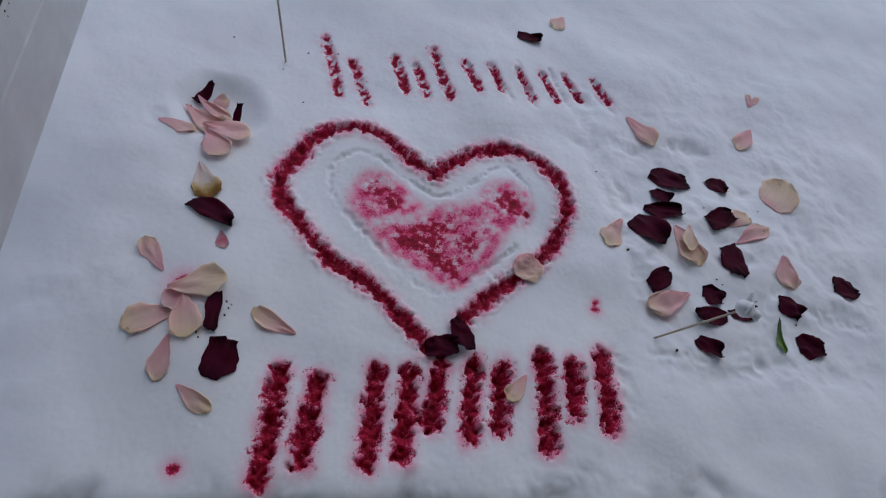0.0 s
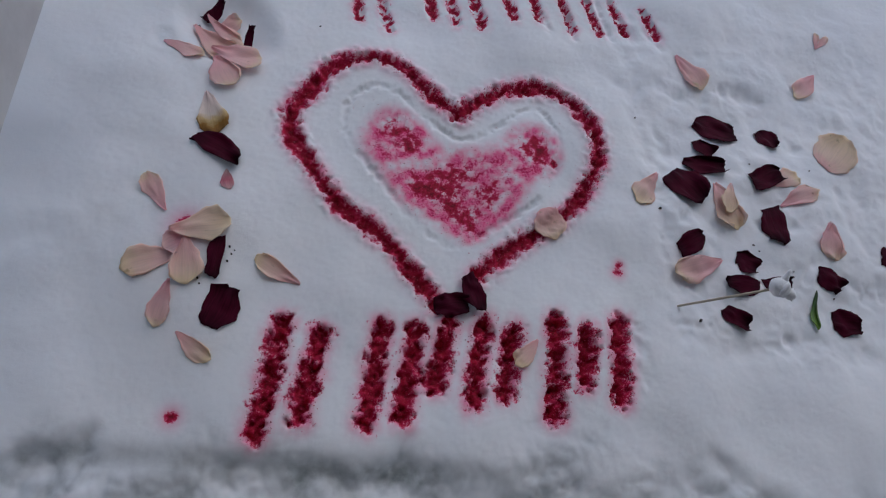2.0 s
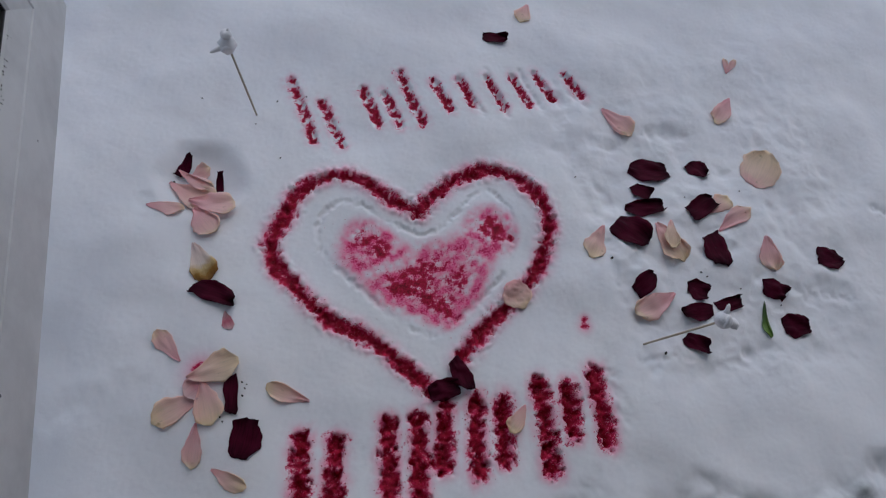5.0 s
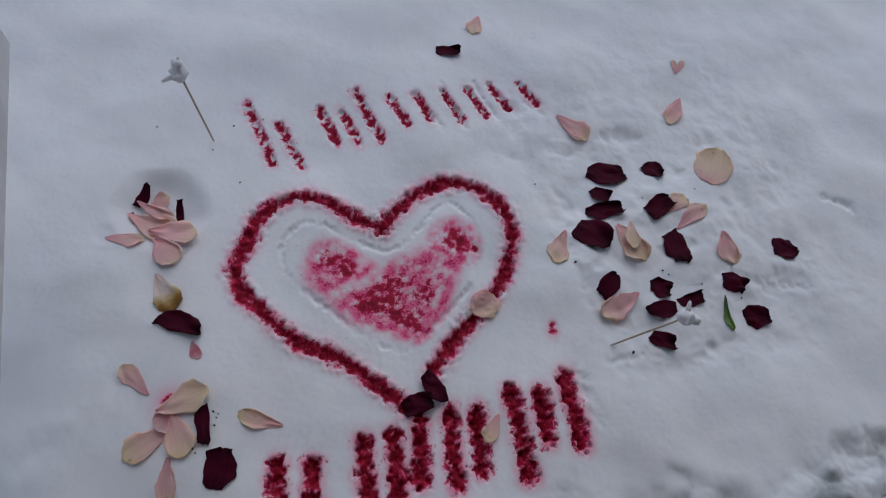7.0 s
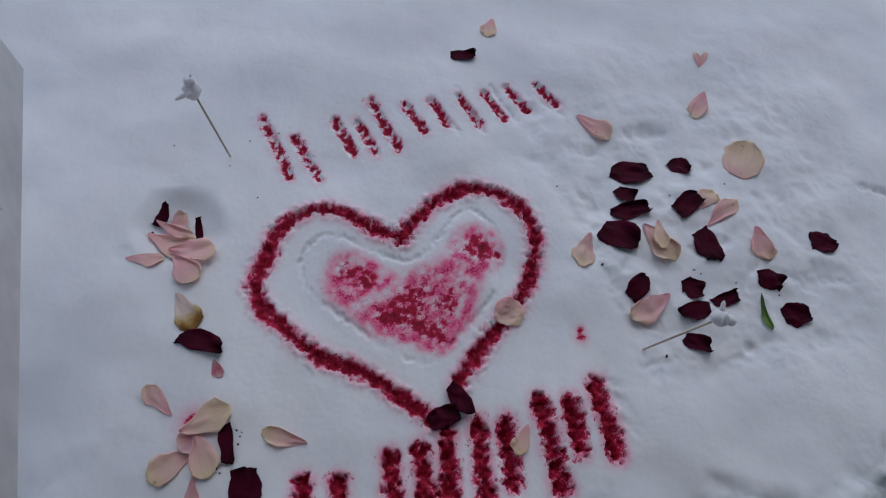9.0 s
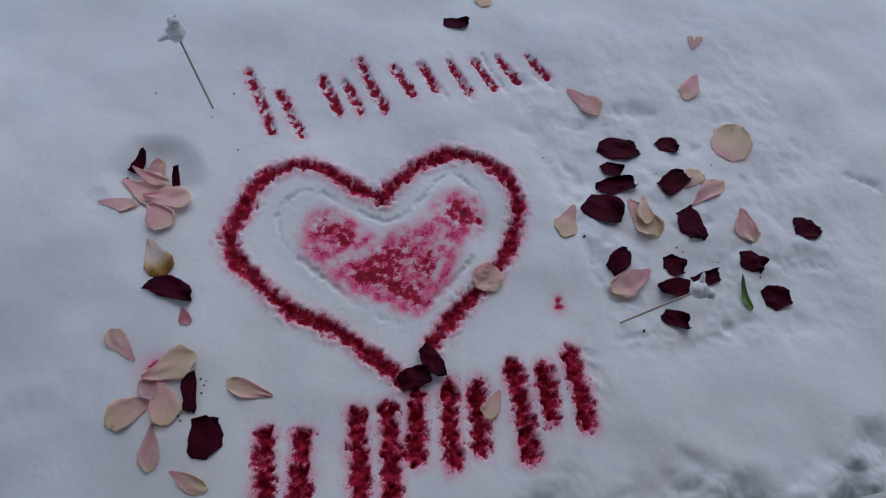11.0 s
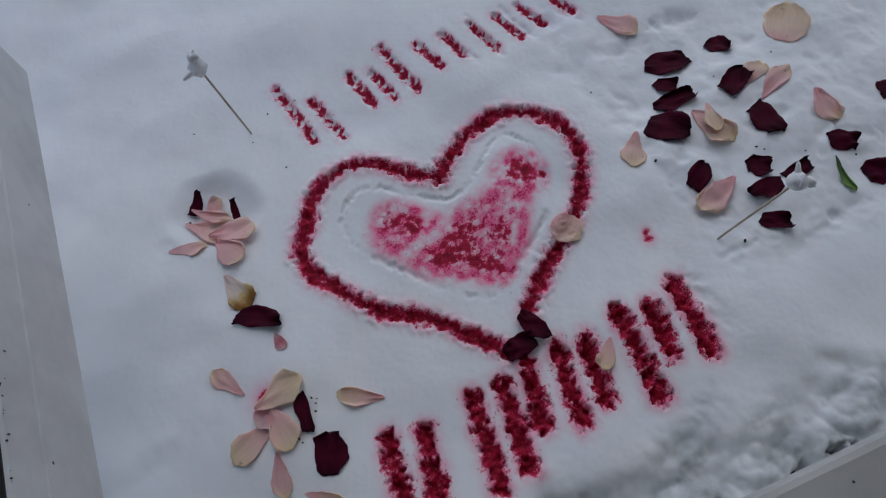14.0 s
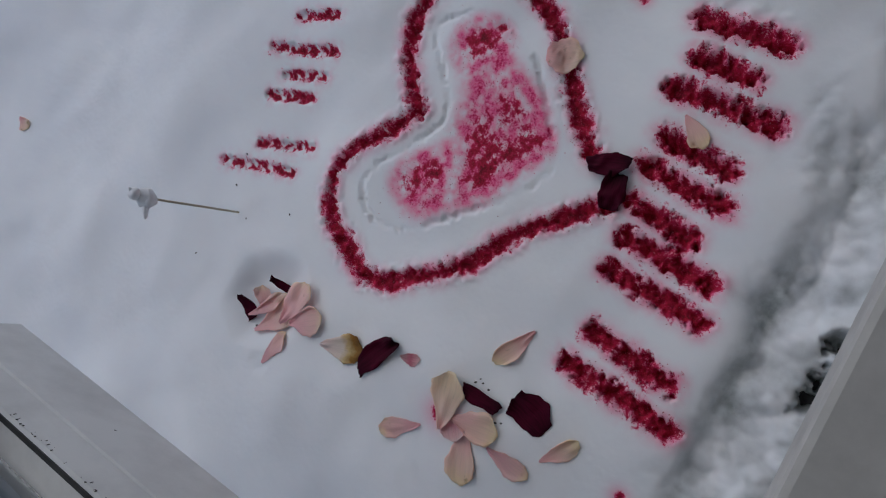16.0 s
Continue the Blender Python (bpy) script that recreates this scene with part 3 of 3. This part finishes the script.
def blade(name, mat, x, y, turn, length, width, seed, style, cup, lift, crumple, roll=0.0, roll_side=1, jag=0.03, hug=0.75, thick=0.0004, nu=19, nv=15):
    """A thin petal from its base (x, y) along turn (degrees). Styles: drop (pointed base, round rim), shield (angular, torn),
    round (broad shell). roll: share of the half width that is curled over along one side."""
    rng = random.Random(seed)
    c, s = math.cos(radians(turn)), math.sin(radians(turn))
    ph = [rng.uniform(0, 6.28) for _ in range(10)]
    skew = rng.uniform(-0.10, 0.10)
    stops = {"drop": (0.0, 0.16, 0.42, 0.68, 0.88, 1.0), "round": (0.0, 0.12, 0.35, 0.62, 0.86, 1.0), "shield": (0.0, 0.10, 0.34, 0.66, 0.90, 1.0)}[style]
    sides = []
    for _ in range(2):
        if style == "drop":
            sides.append((0.10, rng.uniform(0.28, 0.44), rng.uniform(0.62, 0.82), 1.0, rng.uniform(0.84, 0.95), rng.uniform(0.40, 0.58)))
        elif style == "round":
            sides.append((0.30, rng.uniform(0.62, 0.72), rng.uniform(0.93, 1.0), 1.0, rng.uniform(0.68, 0.80), 0.28))
        else:
            sides.append((rng.uniform(0.25, 0.80), rng.uniform(0.50, 0.95), rng.uniform(0.86, 1.05), rng.uniform(0.72, 1.05), rng.uniform(0.50, 0.95), rng.uniform(0.15, 0.80)))
    slant = rng.uniform(-0.16, 0.16) if style == "shield" else 0.0
    rows, flat = [], []
    for i in range(nu):
        a = i / (nu - 1)
        halves = []
        for q in (0, 1):
            k = max(n for n in range(5) if stops[n] <= a)
            f = (a - stops[k]) / (stops[k + 1] - stops[k])
            f = f if style == "shield" else f * f * (3 - 2 * f) * 0.6 + 0.4 * f
            half = sides[q][k] + (sides[q][k + 1] - sides[q][k]) * f
            halves.append(0.5 * width * half * (1 + jag * math.asin(math.sin(a * (11 + 4 * q) + ph[q])) + 0.6 * jag * math.asin(math.sin(a * 29 + ph[q + 2]))))
        for j in range(nv):
            b = 2 * j / (nv - 1) - 1
            end = 1 - (0.0 if style == "shield" else 0.10) * b * b * a
            lx = length * (a * end + slant * b * (a - 0.5)) + 0.009 * crumple * length * math.asin(math.sin(7 * b + ph[4])) * (a - 0.4)
            ly = halves[b > 0] * b + skew * length * a * (1 - a)
            lz = cup * width * b * b * (0.35 + 0.65 * a) + lift * length * a * a
            lz += crumple * width * (0.050 * math.sin(6 * a + ph[5]) * math.sin(4 * b + ph[6]) + 0.045 * a * math.sin(5.5 * b + ph[7]) * abs(b))
            lz += crumple * width * 0.035 * abs(math.sin(3.2 * (a + 0.6 * b * roll_side) + ph[8]))
            side = b * roll_side
            if roll and side > 1 - roll:
                bend = halves[b > 0] * (side - (1 - roll))
                r = 0.050 * width * (0.4 + 0.6 * a)
                angle = min(bend / r, 2.7)
                over = max(0.0, bend - 2.7 * r)
                ly = roll_side * (halves[b > 0] * (1 - roll) + r * math.sin(angle) - 0.9 * over) + skew * length * a * (1 - a)
                lz += r * (1 - math.cos(angle)) - 0.25 * over
            flat.append((a, 0.5 + 0.5 * b))
            rows.append((x + c * lx - s * ly, y + s * lx + c * ly, lz))
    p = np.array(rows)
    p[:, 2] -= np.percentile(p[:, 2], 38)
    base = snow_height(p[:, 0], p[:, 1])
    sheet = hug * base + (1 - hug) * float(np.mean(base))
    p[:, 2] = np.maximum(p[:, 2] + sheet, base + 0.0003) + 0.0004
    verts = np.concatenate([p + [0, 0, thick], p])
    n = nu * nv
    faces = []
    for i in range(nu - 1):
        for j in range(nv - 1):
            k = i * nv + j
            faces.append((k, k + nv, k + nv + 1, k + 1))
            faces.append((n + k, n + k + 1, n + k + nv + 1, n + k + nv))
    ring = [j for j in range(nv)] + [i * nv + nv - 1 for i in range(1, nu)] + [(nu - 1) * nv + j for j in range(nv - 2, -1, -1)] + [i * nv for i in range(nu - 2, 0, -1)]
    for k, a in enumerate(ring):
        b = ring[(k + 1) % len(ring)]
        faces.append((a, b, n + b, n + a))
    me = bpy.data.meshes.new(name)
    me.from_pydata(verts.tolist(), [], faces)
    me.polygons.foreach_set("use_smooth", [True] * len(me.polygons))
    add_floats(me, "along", [f[0] for f in flat] * 2)
    add_floats(me, "across", [f[1] for f in flat] * 2)
    me.materials.append(mat)
    return new(name, me)


petal_count = 0


def petal(kind, x, y, turn, length, width, cup=None, lift=None, roll=None, side=1, label="", style=None, rise=0.0):
    global petal_count
    petal_count += 1
    rng = random.Random(100 + petal_count)
    dark = kind == "dark"
    style = style or ("shield" if dark else "drop")
    cup = (rng.uniform(0.04, 0.20) if dark else rng.uniform(0.04, 0.12)) if cup is None else cup
    lift = rng.uniform(0.0, 0.14 if dark else 0.06) if lift is None else lift
    roll = (rng.choice((0.0, 0.0, 0.30)) if dark else rng.choice((0.0, 0.35, 0.6))) if roll is None else roll
    crumple = 0.25 if style == "round" else rng.uniform(1.2, 2.2) if dark else rng.uniform(0.8, 1.6)
    ob = blade("rose_petal", PETAL[kind], x, y, turn, length, width * (1.0 + 0.35 * roll), 300 + petal_count, style, cup, lift, crumple, roll, side, 0.022 if dark else 0.03, 0.2 if rise else 0.75)
    ob.location.z = rise
    return tagged(ob, label or LABELS[kind], "petal", "scattered rose petals")


EDGEWISE = "burgundy rose petal standing on edge in a petal heap"
# heap in a melted hollow
petal("dark", -0.304, 0.337, 44, 0.032, 0.015, lift=0.55, roll=0.0, label=EDGEWISE, rise=0.003)
petal("dark", -0.255, 0.298, 76, 0.031, 0.011, lift=0.55, roll=0.0, label=EDGEWISE, rise=0.003)
petal("pink", -0.292, 0.330, 25, 0.034, 0.024, lift=0.2, roll=0.0, rise=0.002)
petal("blush", -0.314, 0.326, -39, 0.072, 0.042, roll=0.0, rise=0.004)
petal("pink", -0.300, 0.342, -40, 0.052, 0.022, roll=0.6, side=1, rise=0.009)
petal("pink", -0.288, 0.277, -62, 0.048, 0.038, roll=0.35, side=1, rise=0.005)
petal("pink", -0.293, 0.293, -25, 0.064, 0.038, roll=0.35, side=-1, rise=0.009)
petal("pink", -0.345, 0.295, -17, 0.047, 0.023, roll=0.35)
# row below it
petal("brown", -0.295, 0.228, -80, 0.060, 0.035, roll=0.25, side=-1)
petal("dark", -0.303, 0.167, -35, 0.057, 0.028, roll=0.25, side=-1, rise=0.002)
petal("rosy", -0.269, 0.126, -80, 0.026, 0.015, roll=0.35)
petal("pink", -0.328, 0.077, 119, 0.051, 0.023, roll=0.0)
# second heap
petal("blush", -0.309, 0.030, -163, 0.060, 0.036, roll=0.35, side=1)
petal("spotted", -0.298, 0.050, -150, 0.034, 0.028, roll=0.0, lift=0.1, rise=0.002)
petal("blush", -0.306, 0.046, -87, 0.054, 0.036, roll=0.35, side=-1, rise=0.003)
petal("cream", -0.322, 0.053, 6, 0.062, 0.038, roll=0.0, cup=0.12, rise=0.005)
petal("dark", -0.270, 0.044, -101, 0.045, 0.019, roll=0.3, rise=0.003)
petal("dark", -0.279, -0.051, 65, 0.045, 0.038, roll=0.0, cup=0.10)
petal("blush", -0.191, -0.006, 146, 0.054, 0.023, roll=0.35, side=-1)
petal("pink", -0.319, 0.000, -103, 0.050, 0.024, roll=0.35, side=1)
petal("blush", -0.310, -0.054, -42, 0.045, 0.020, roll=0.35, side=1)
# pressed patch beside the heart
petal("pink", 0.321, 0.323, -63, 0.062, 0.036, roll=0.35, side=-1)
petal("dark", 0.325, 0.217, -20, 0.059, 0.046, roll=0.0, cup=0.10)
petal("dark", 0.321, 0.188, -60, 0.029, 0.026, roll=0.3)
petal("dark", 0.293, 0.156, -13, 0.055, 0.030, roll=0.3)
petal("dark", 0.268, 0.136, -53, 0.054, 0.048, roll=0.0)
petal("blush", 0.248, 0.133, -131, 0.058, 0.034, roll=0.0)
petal("pink", 0.537, 0.302, -137, 0.060, 0.030, roll=0.35)
petal("dark", 0.418, 0.205, -51, 0.032, 0.032, roll=0.0)
petal("cream", 0.492, 0.145, 41, 0.076, 0.060, cup=0.10, roll=0.0, style="round", label="large cupped cream rose petal, pink at its rim")
petal("blush", 0.408, 0.118, 21, 0.042, 0.030, roll=0.0)
petal("dark", 0.378, 0.121, 19, 0.046, 0.032, roll=0.0, rise=0.002)
petal("pink", 0.411, 0.087, 21, 0.063, 0.028, roll=0.0)
petal("blush", 0.325, 0.120, -74, 0.066, 0.042, roll=0.35, side=1)
petal("cream", 0.345, 0.118, -109, 0.045, 0.024, roll=0.35, rise=0.004)
petal("dark", 0.396, 0.087, -93, 0.050, 0.038, roll=0.0, cup=0.08)
petal("pink", 0.472, 0.063, -100, 0.052, 0.036, roll=0.35)
petal("dark", 0.542, 0.018, -15, 0.039, 0.037, roll=0.0)
petal("dark", 0.437, -0.001, -41, 0.036, 0.030, roll=0.0)
petal("dark", 0.254, 0.030, 26, 0.040, 0.030, roll=0.0)
petal("pink", 0.308, 0.015, -168, 0.066, 0.036, roll=0.35, side=-1, rise=0.003)
petal("dark", 0.333, 0.023, -34, 0.030, 0.033, roll=0.3)
petal("dark", 0.353, -0.017, 178, 0.045, 0.027, roll=0.0)
petal("dark", 0.359, -0.014, -3, 0.039, 0.022, roll=0.3)
petal("dark", 0.300, -0.044, -42, 0.034, 0.024, roll=0.0)
petal("dark", 0.443, -0.065, -8, 0.038, 0.038, roll=0.0)
# on the drawings and beyond
petal("dark", -0.050, -0.034, 1, 0.038, 0.030, roll=0.0, rise=0.004)
petal("dark", -0.011, 0.001, -78, 0.043, 0.026, roll=0.0, rise=0.007)
petal("blush", 0.092, 0.083, -79, 0.041, 0.040, style="round", cup=0.08, roll=0.0, rise=0.0022)
petal("blush", 0.059, -0.076, -134, 0.038, 0.022, roll=0.35, rise=0.003)
petal("dark", 0.176, 0.486, -21, 0.039, 0.022)
petal("blush", 0.270, 0.540, -124, 0.045, 0.029)
petal("blush", -0.170, 0.868, -110, 0.030, 0.022)
petal("pink", 0.547, 0.344, 75, 0.028, 0.010, roll=0.3)
petal("pink", 0.548, 0.344, 41, 0.033, 0.011, roll=0.3)

# strip of green leaf
tagged(blade("rose_leaf", LEAF, 0.429, -0.025, -107, 0.052, 0.015, 77, "drop", 0.10, 0.08, 0.3, 0.6), "small narrow bright green leaf lying on snow", "leaf")


# ---- bird ornaments on sticks ----
def lathe(bm, stations, seg=14):
    """A closed skin over circles: each station is a centre, a radius across and the axis direction."""
    rings = []
    for centre, r, axis in stations:
        turn = Vector(axis).to_track_quat("Z", "Y").to_matrix()
        rings.append([bm.verts.new(Vector(centre) + turn @ Vector((r * math.cos(a), r * math.sin(a), 0))) for a in (2 * math.pi * k / seg for k in range(seg))])
    for a, b in zip(rings, rings[1:]):
        for k in range(seg):
            bm.faces.new((a[k], a[(k + 1) % seg], b[(k + 1) % seg], b[k]))
    bm.faces.new(rings[0][::-1])
    bm.faces.new(rings[-1])


def ball(bm, centre, radii, axis, detail=3):
    """An egg-shaped lump: radii along the axis and across it."""
    turn = Vector(axis).to_track_quat("X", "Z").to_matrix()
    for v in bmesh.ops.create_icosphere(bm, subdivisions=detail, radius=1.0)["verts"]:
        v.co = Vector(centre) + turn @ Vector([r * q for r, q in zip(radii, v.co)])


def bird_pick(base, top, head, tail, size=1.0):
    """A small white bird on a thin stick stuck into the snow; base and top are the stick's ends, head and tail the ways they point."""
    base, top, head, tail = Vector(base), Vector(top), Vector(head).normalized(), Vector(tail).normalized()
    thing = new("bird_pick")
    thing.location = base
    axis = (top - base).normalized()
    bm = bmesh.new()
    lathe(bm, [(-0.02 * axis, 0.0011, axis), (Vector((0, 0, 0)), 0.0014, axis), ((top - base) * 0.5, 0.0015, axis), (top - base, 0.0014, axis)], 8)
    part("stick", bm, STICK_WOOD, thing, "thin pale wooden stick", True)
    at, k = top - base + 0.009 * axis, size
    across = head.cross(tail).normalized()
    bm = bmesh.new()
    ball(bm, at, (0.0125 * k, 0.0112 * k, 0.0108 * k), head - 0.5 * tail)
    crown = at + 0.0145 * k * head - 0.002 * k * tail
    ball(bm, crown, (0.0070 * k, 0.0068 * k, 0.0066 * k), head)
    for v in bm.verts:
        v.co += 0.0016 * noise.noise_vector(v.co * 150) + 0.0006 * noise.noise_vector(v.co * 480)
    bird = part("bird", bm, ORNAMENT, thing, "small white feathery bird ornament", True)
    bm = bmesh.new()
    lathe(bm, [(at + 0.007 * k * tail, 0.0050 * k, tail), (at + 0.014 * k * tail, 0.0032 * k, tail), (at + 0.021 * k * tail, 0.0024 * k, tail), (at + 0.024 * k * tail, 0.0006 * k, tail)], 10)
    part("tail", bm, ORNAMENT, bird, smooth=True)
    beak = (head - 0.9 * tail).normalized()
    bm = bmesh.new()
    lathe(bm, [(crown + 0.005 * k * beak, 0.0024 * k, beak), (crown + 0.0105 * k * beak, 0.0004 * k, beak)], 8)
    part("beak", bm, ORNAMENT, bird, smooth=True)
    for sgn in (-1, 1):
        bm = bmesh.new()
        ball(bm, at + sgn * 0.0078 * k * across + 0.002 * k * tail, (0.0095 * k, 0.0038 * k, 0.0060 * k), tail + 0.2 * head, 2)
        for v in bm.verts:
            v.co += 0.0008 * noise.noise_vector(v.co * 260)
        part("wing", bm, ORNAMENT, bird, smooth=True)
    return tagged(thing, "white bird ornament on a wooden stick stuck in snow", "ornament", "bird picks")


bird_pick((-0.187, 0.412, 0.0), (-0.199, 0.428, 0.112), (-0.1, 0.15, 1.0), (-0.9, -0.2, -0.15))
bird_pick((0.241, -0.040, 0.0), (0.290, -0.051, 0.092), (0.8, -0.35, -0.1), (0.25, 0.6, 0.6), 0.9)


# ---- dark crumbs lying about ----
def speck(x, y, r):
    bm = bmesh.new()
    bmesh.ops.create_icosphere(bm, subdivisions=1, radius=r)
    for v in bm.verts:
        v.co = Vector((v.co.x * 1.5, v.co.y, v.co.z * 0.7)) * (1 + 0.4 * noise.noise(v.co * 900 + Vector((x * 60, y * 60, 0))))
    ob = mesh_object("soil_crumb", bm, SOIL)
    ob.matrix_world = pose(x, y, float(snow_height(x, y)[0]) + 0.4 * r, 0, 0, x * 900)
    tagged(ob, "tiny dark crumb of soil on the snow", "crumb", "soil crumbs")


for sx, sy, sr in ((0.264, -0.058, 0.0019), (0.238, 0.218, 0.0011), (-0.166, 0.332, 0.0012), (-0.255, 0.450, 0.0011), (-0.154, 0.426, 0.0012), (-0.190, 0.396, 0.0009),
                   (-0.112, 0.424, 0.0011), (0.395, 0.065, 0.0011), (0.360, 0.036, 0.0012), (0.366, 0.028, 0.0010), (0.352, 0.024, 0.0009), (0.405, 0.000, 0.0010),
                   (0.455, -0.035, 0.0012), (0.470, 0.140, 0.0010), (0.385, 0.150, 0.0009), (-0.262, 0.034, 0.0012), (-0.260, 0.026, 0.0010), (-0.264, 0.018, 0.0012), (-0.257, 0.030, 0.0008), (-0.292, 0.000, 0.0012), (-0.290, -0.006, 0.0010), (-0.310, 0.328, 0.0022), (-0.349, 0.006, 0.0018), (0.240, 0.083, 0.0018)):
    speck(sx, sy, sr)


# ---- the open casement, standing square to the wall ----
SASH_U, SASH_V0, SASH_V1, SASH_Z0, SASH_Z1 = -0.398, -0.288, 0.390, 0.210, 1.36
PROFILE = [(0.000, -0.062), (0.000, -0.003), (0.002, 0.000), (0.066, 0.000), (0.068, -0.0025), (0.070, 0.000), (0.076, -0.0005), (0.098, -0.004), (0.102, -0.007), (0.101, -0.028), (0.097, -0.062)]


def member(a, b, profile):
    """A mitred member of the sash from corner a to corner b (u, v, z frame), profile as (inward, outward from face)."""
    bm = bmesh.new()
    cv, cz = 0.5 * (SASH_V0 + SASH_V1), 0.5 * (SASH_Z0 + SASH_Z1)
    ends = []
    for v, z in (a, b):
        sv, sz = (1 if v < cv else -1), (1 if z < cz else -1)
        ends.append([bm.verts.new((SASH_U + n, v + sv * p, z + sz * p)) for p, n in profile])
    k = len(profile)
    for i in range(k):
        bm.faces.new((ends[0][i], ends[0][(i + 1) % k], ends[1][(i + 1) % k], ends[1][i]))
    bm.faces.new(ends[0][::-1])
    bm.faces.new(ends[1])
    return bm


def strip_profile(p0, p1, n0, n1):
    return [(p0, n0), (p1, n0), (p1, n1), (p0, n1)]


def build_sash():
    thing = new("window_1")
    thing.matrix_world = HOUSE
    gap = 0.0006
    corners = [(SASH_V0, SASH_Z0), (SASH_V1, SASH_Z0), (SASH_V1, SASH_Z1), (SASH_V0, SASH_Z1)]
    names = ["bottom_rail", "stile", "top_rail", "stile"]
    for k, name in enumerate(names):
        a, b = corners[k], corners[(k + 1) % 4]
        part(name, member(a, b, PROFILE), WHITE_FRAME, thing)
        part("gasket", member(a, b, strip_profile(0.1016, 0.1032, -0.0092, -0.0056)), BLACK_RUBBER, thing, "black rubber glazing seal")
        part("spacer", member(a, b, strip_profile(0.1024, 0.114, -0.046, -0.034)), SPACER_GREY, thing, "dark grey spacer between the panes")
    glass = part("pane", box_bm((SASH_U - 0.0335, SASH_V0 + 0.1045, SASH_Z0 + 0.1045), (SASH_U - 0.0295, SASH_V1 - 0.1045, SASH_Z1 - 0.1045)), GLASS, thing, "clear glass pane")
    glass.visible_shadow = False
    bv = SASH_V1 - 0.405
    bm = box_bm((SASH_U - 0.029, bv - 0.0115, SASH_Z0 + 0.1056), (SASH_U - 0.006, bv + 0.0115, SASH_Z1 - 0.1056), 0.004)
    part("glazing_bar", bm, WHITE_FRAME, thing, "slim white glazing bar")
    rng = random.Random(12)
    bm = bmesh.new()
    for _ in range(260):
        p, n = 0.0985 - 0.022 * rng.random() ** 3, -0.0045
        if rng.random() < 0.5:
            at = Vector((SASH_U + n + 0.001, rng.uniform(SASH_V0 + 0.12, SASH_V1 - 0.12), SASH_Z0 + p))
        else:
            at = Vector((SASH_U + n + 0.001, SASH_V1 - p, rng.uniform(SASH_Z0 + 0.12, SASH_Z0 + 0.7)))
        made = bmesh.ops.create_icosphere(bm, subdivisions=1, radius=rng.uniform(0.0003, 0.0011))["verts"]
        tall = rng.uniform(0.6, 2.2)
        for v in made:
            v.co = at + Vector((0.5 * v.co.x, v.co.y / tall, v.co.z * tall))
    part("mould", bm, SOIL, thing, "black mould specks along the glazing bead")
    tagged(thing, "white casement window standing open over the snow", "window", kind="structure")


build_sash()


# ---- window frame, sill, wall and the room behind ----
def house_box(name, lo, hi, mat, label, category, bevel=0.0):
    ob = mesh_object(name, box_bm(lo, hi, bevel), mat)
    ob.matrix_world = HOUSE
    return tagged(ob, label, category, kind="structure")


house_box("window_sill", (-0.52, -0.56, 0.085), (0.86, SILL_EDGE, 0.130), SILL_WHITE, "white window sill with a rounded nose and dust specks", "sill", 0.007)
house_box("trim", (-0.50, -0.36, 0.131), (-0.425, WALL_V - 0.002, 1.42), WHITE_FRAME, "white window frame jamb", "window frame", 0.004)
house_box("trim", (0.745, -0.36, 0.131), (0.82, WALL_V - 0.002, 1.42), WHITE_FRAME, "white window frame jamb", "window frame", 0.004)
house_box("trim", (-0.424, -0.36, 1.36), (0.744, WALL_V - 0.002, 1.42), WHITE_FRAME, "white window frame head", "window frame", 0.004)
house_box("wall_south", (-6.0, -0.50, -1.8), (-0.521, -0.292, 2.6), WALL_RENDER, "pale rendered house wall beside the window", "wall")
house_box("wall_south", (0.861, -0.50, -1.8), (6.0, -0.292, 2.6), WALL_RENDER, "pale rendered house wall beside the window", "wall")
house_box("wall_south", (-0.52, -0.50, 1.421), (0.86, -0.292, 2.6), WALL_RENDER, "pale rendered house wall above the window", "wall")
house_box("wall_south", (-0.52, -0.50, -1.8), (0.86, -0.292, 0.083), WALL_RENDER, "pale rendered house wall below the window", "wall")
house_box("floor", (-2.5, -4.0, -0.95), (2.5, -0.502, -0.85), FLOOR_BOARD, "brown boarded room floor", "floor")
house_box("ceiling", (-2.5, -4.0, 1.7), (2.5, -0.502, 1.8), ROOM_PAINT, "plain painted room ceiling", "ceiling")
house_box("wall_back", (-2.5, -4.1, -0.95), (2.5, -4.002, 1.7), ROOM_PAINT, "plain painted room wall", "wall")
house_box("wall_west", (-2.6, -4.1, -0.95), (-2.502, -0.502, 1.7), ROOM_PAINT, "plain painted room wall", "wall")
house_box("wall_east", (2.502, -4.1, -0.95), (2.6, -0.502, 1.7), ROOM_PAINT, "plain painted room wall", "wall")
# Added out of view so that snow darkens towards the house.
house_box("added_shade_board", (-6.0, -0.2915, 1.58), (6.0, 0.33, 1.68), SHADE_BOARD, "added grey board out of view that shades the snow near the house", "eave")
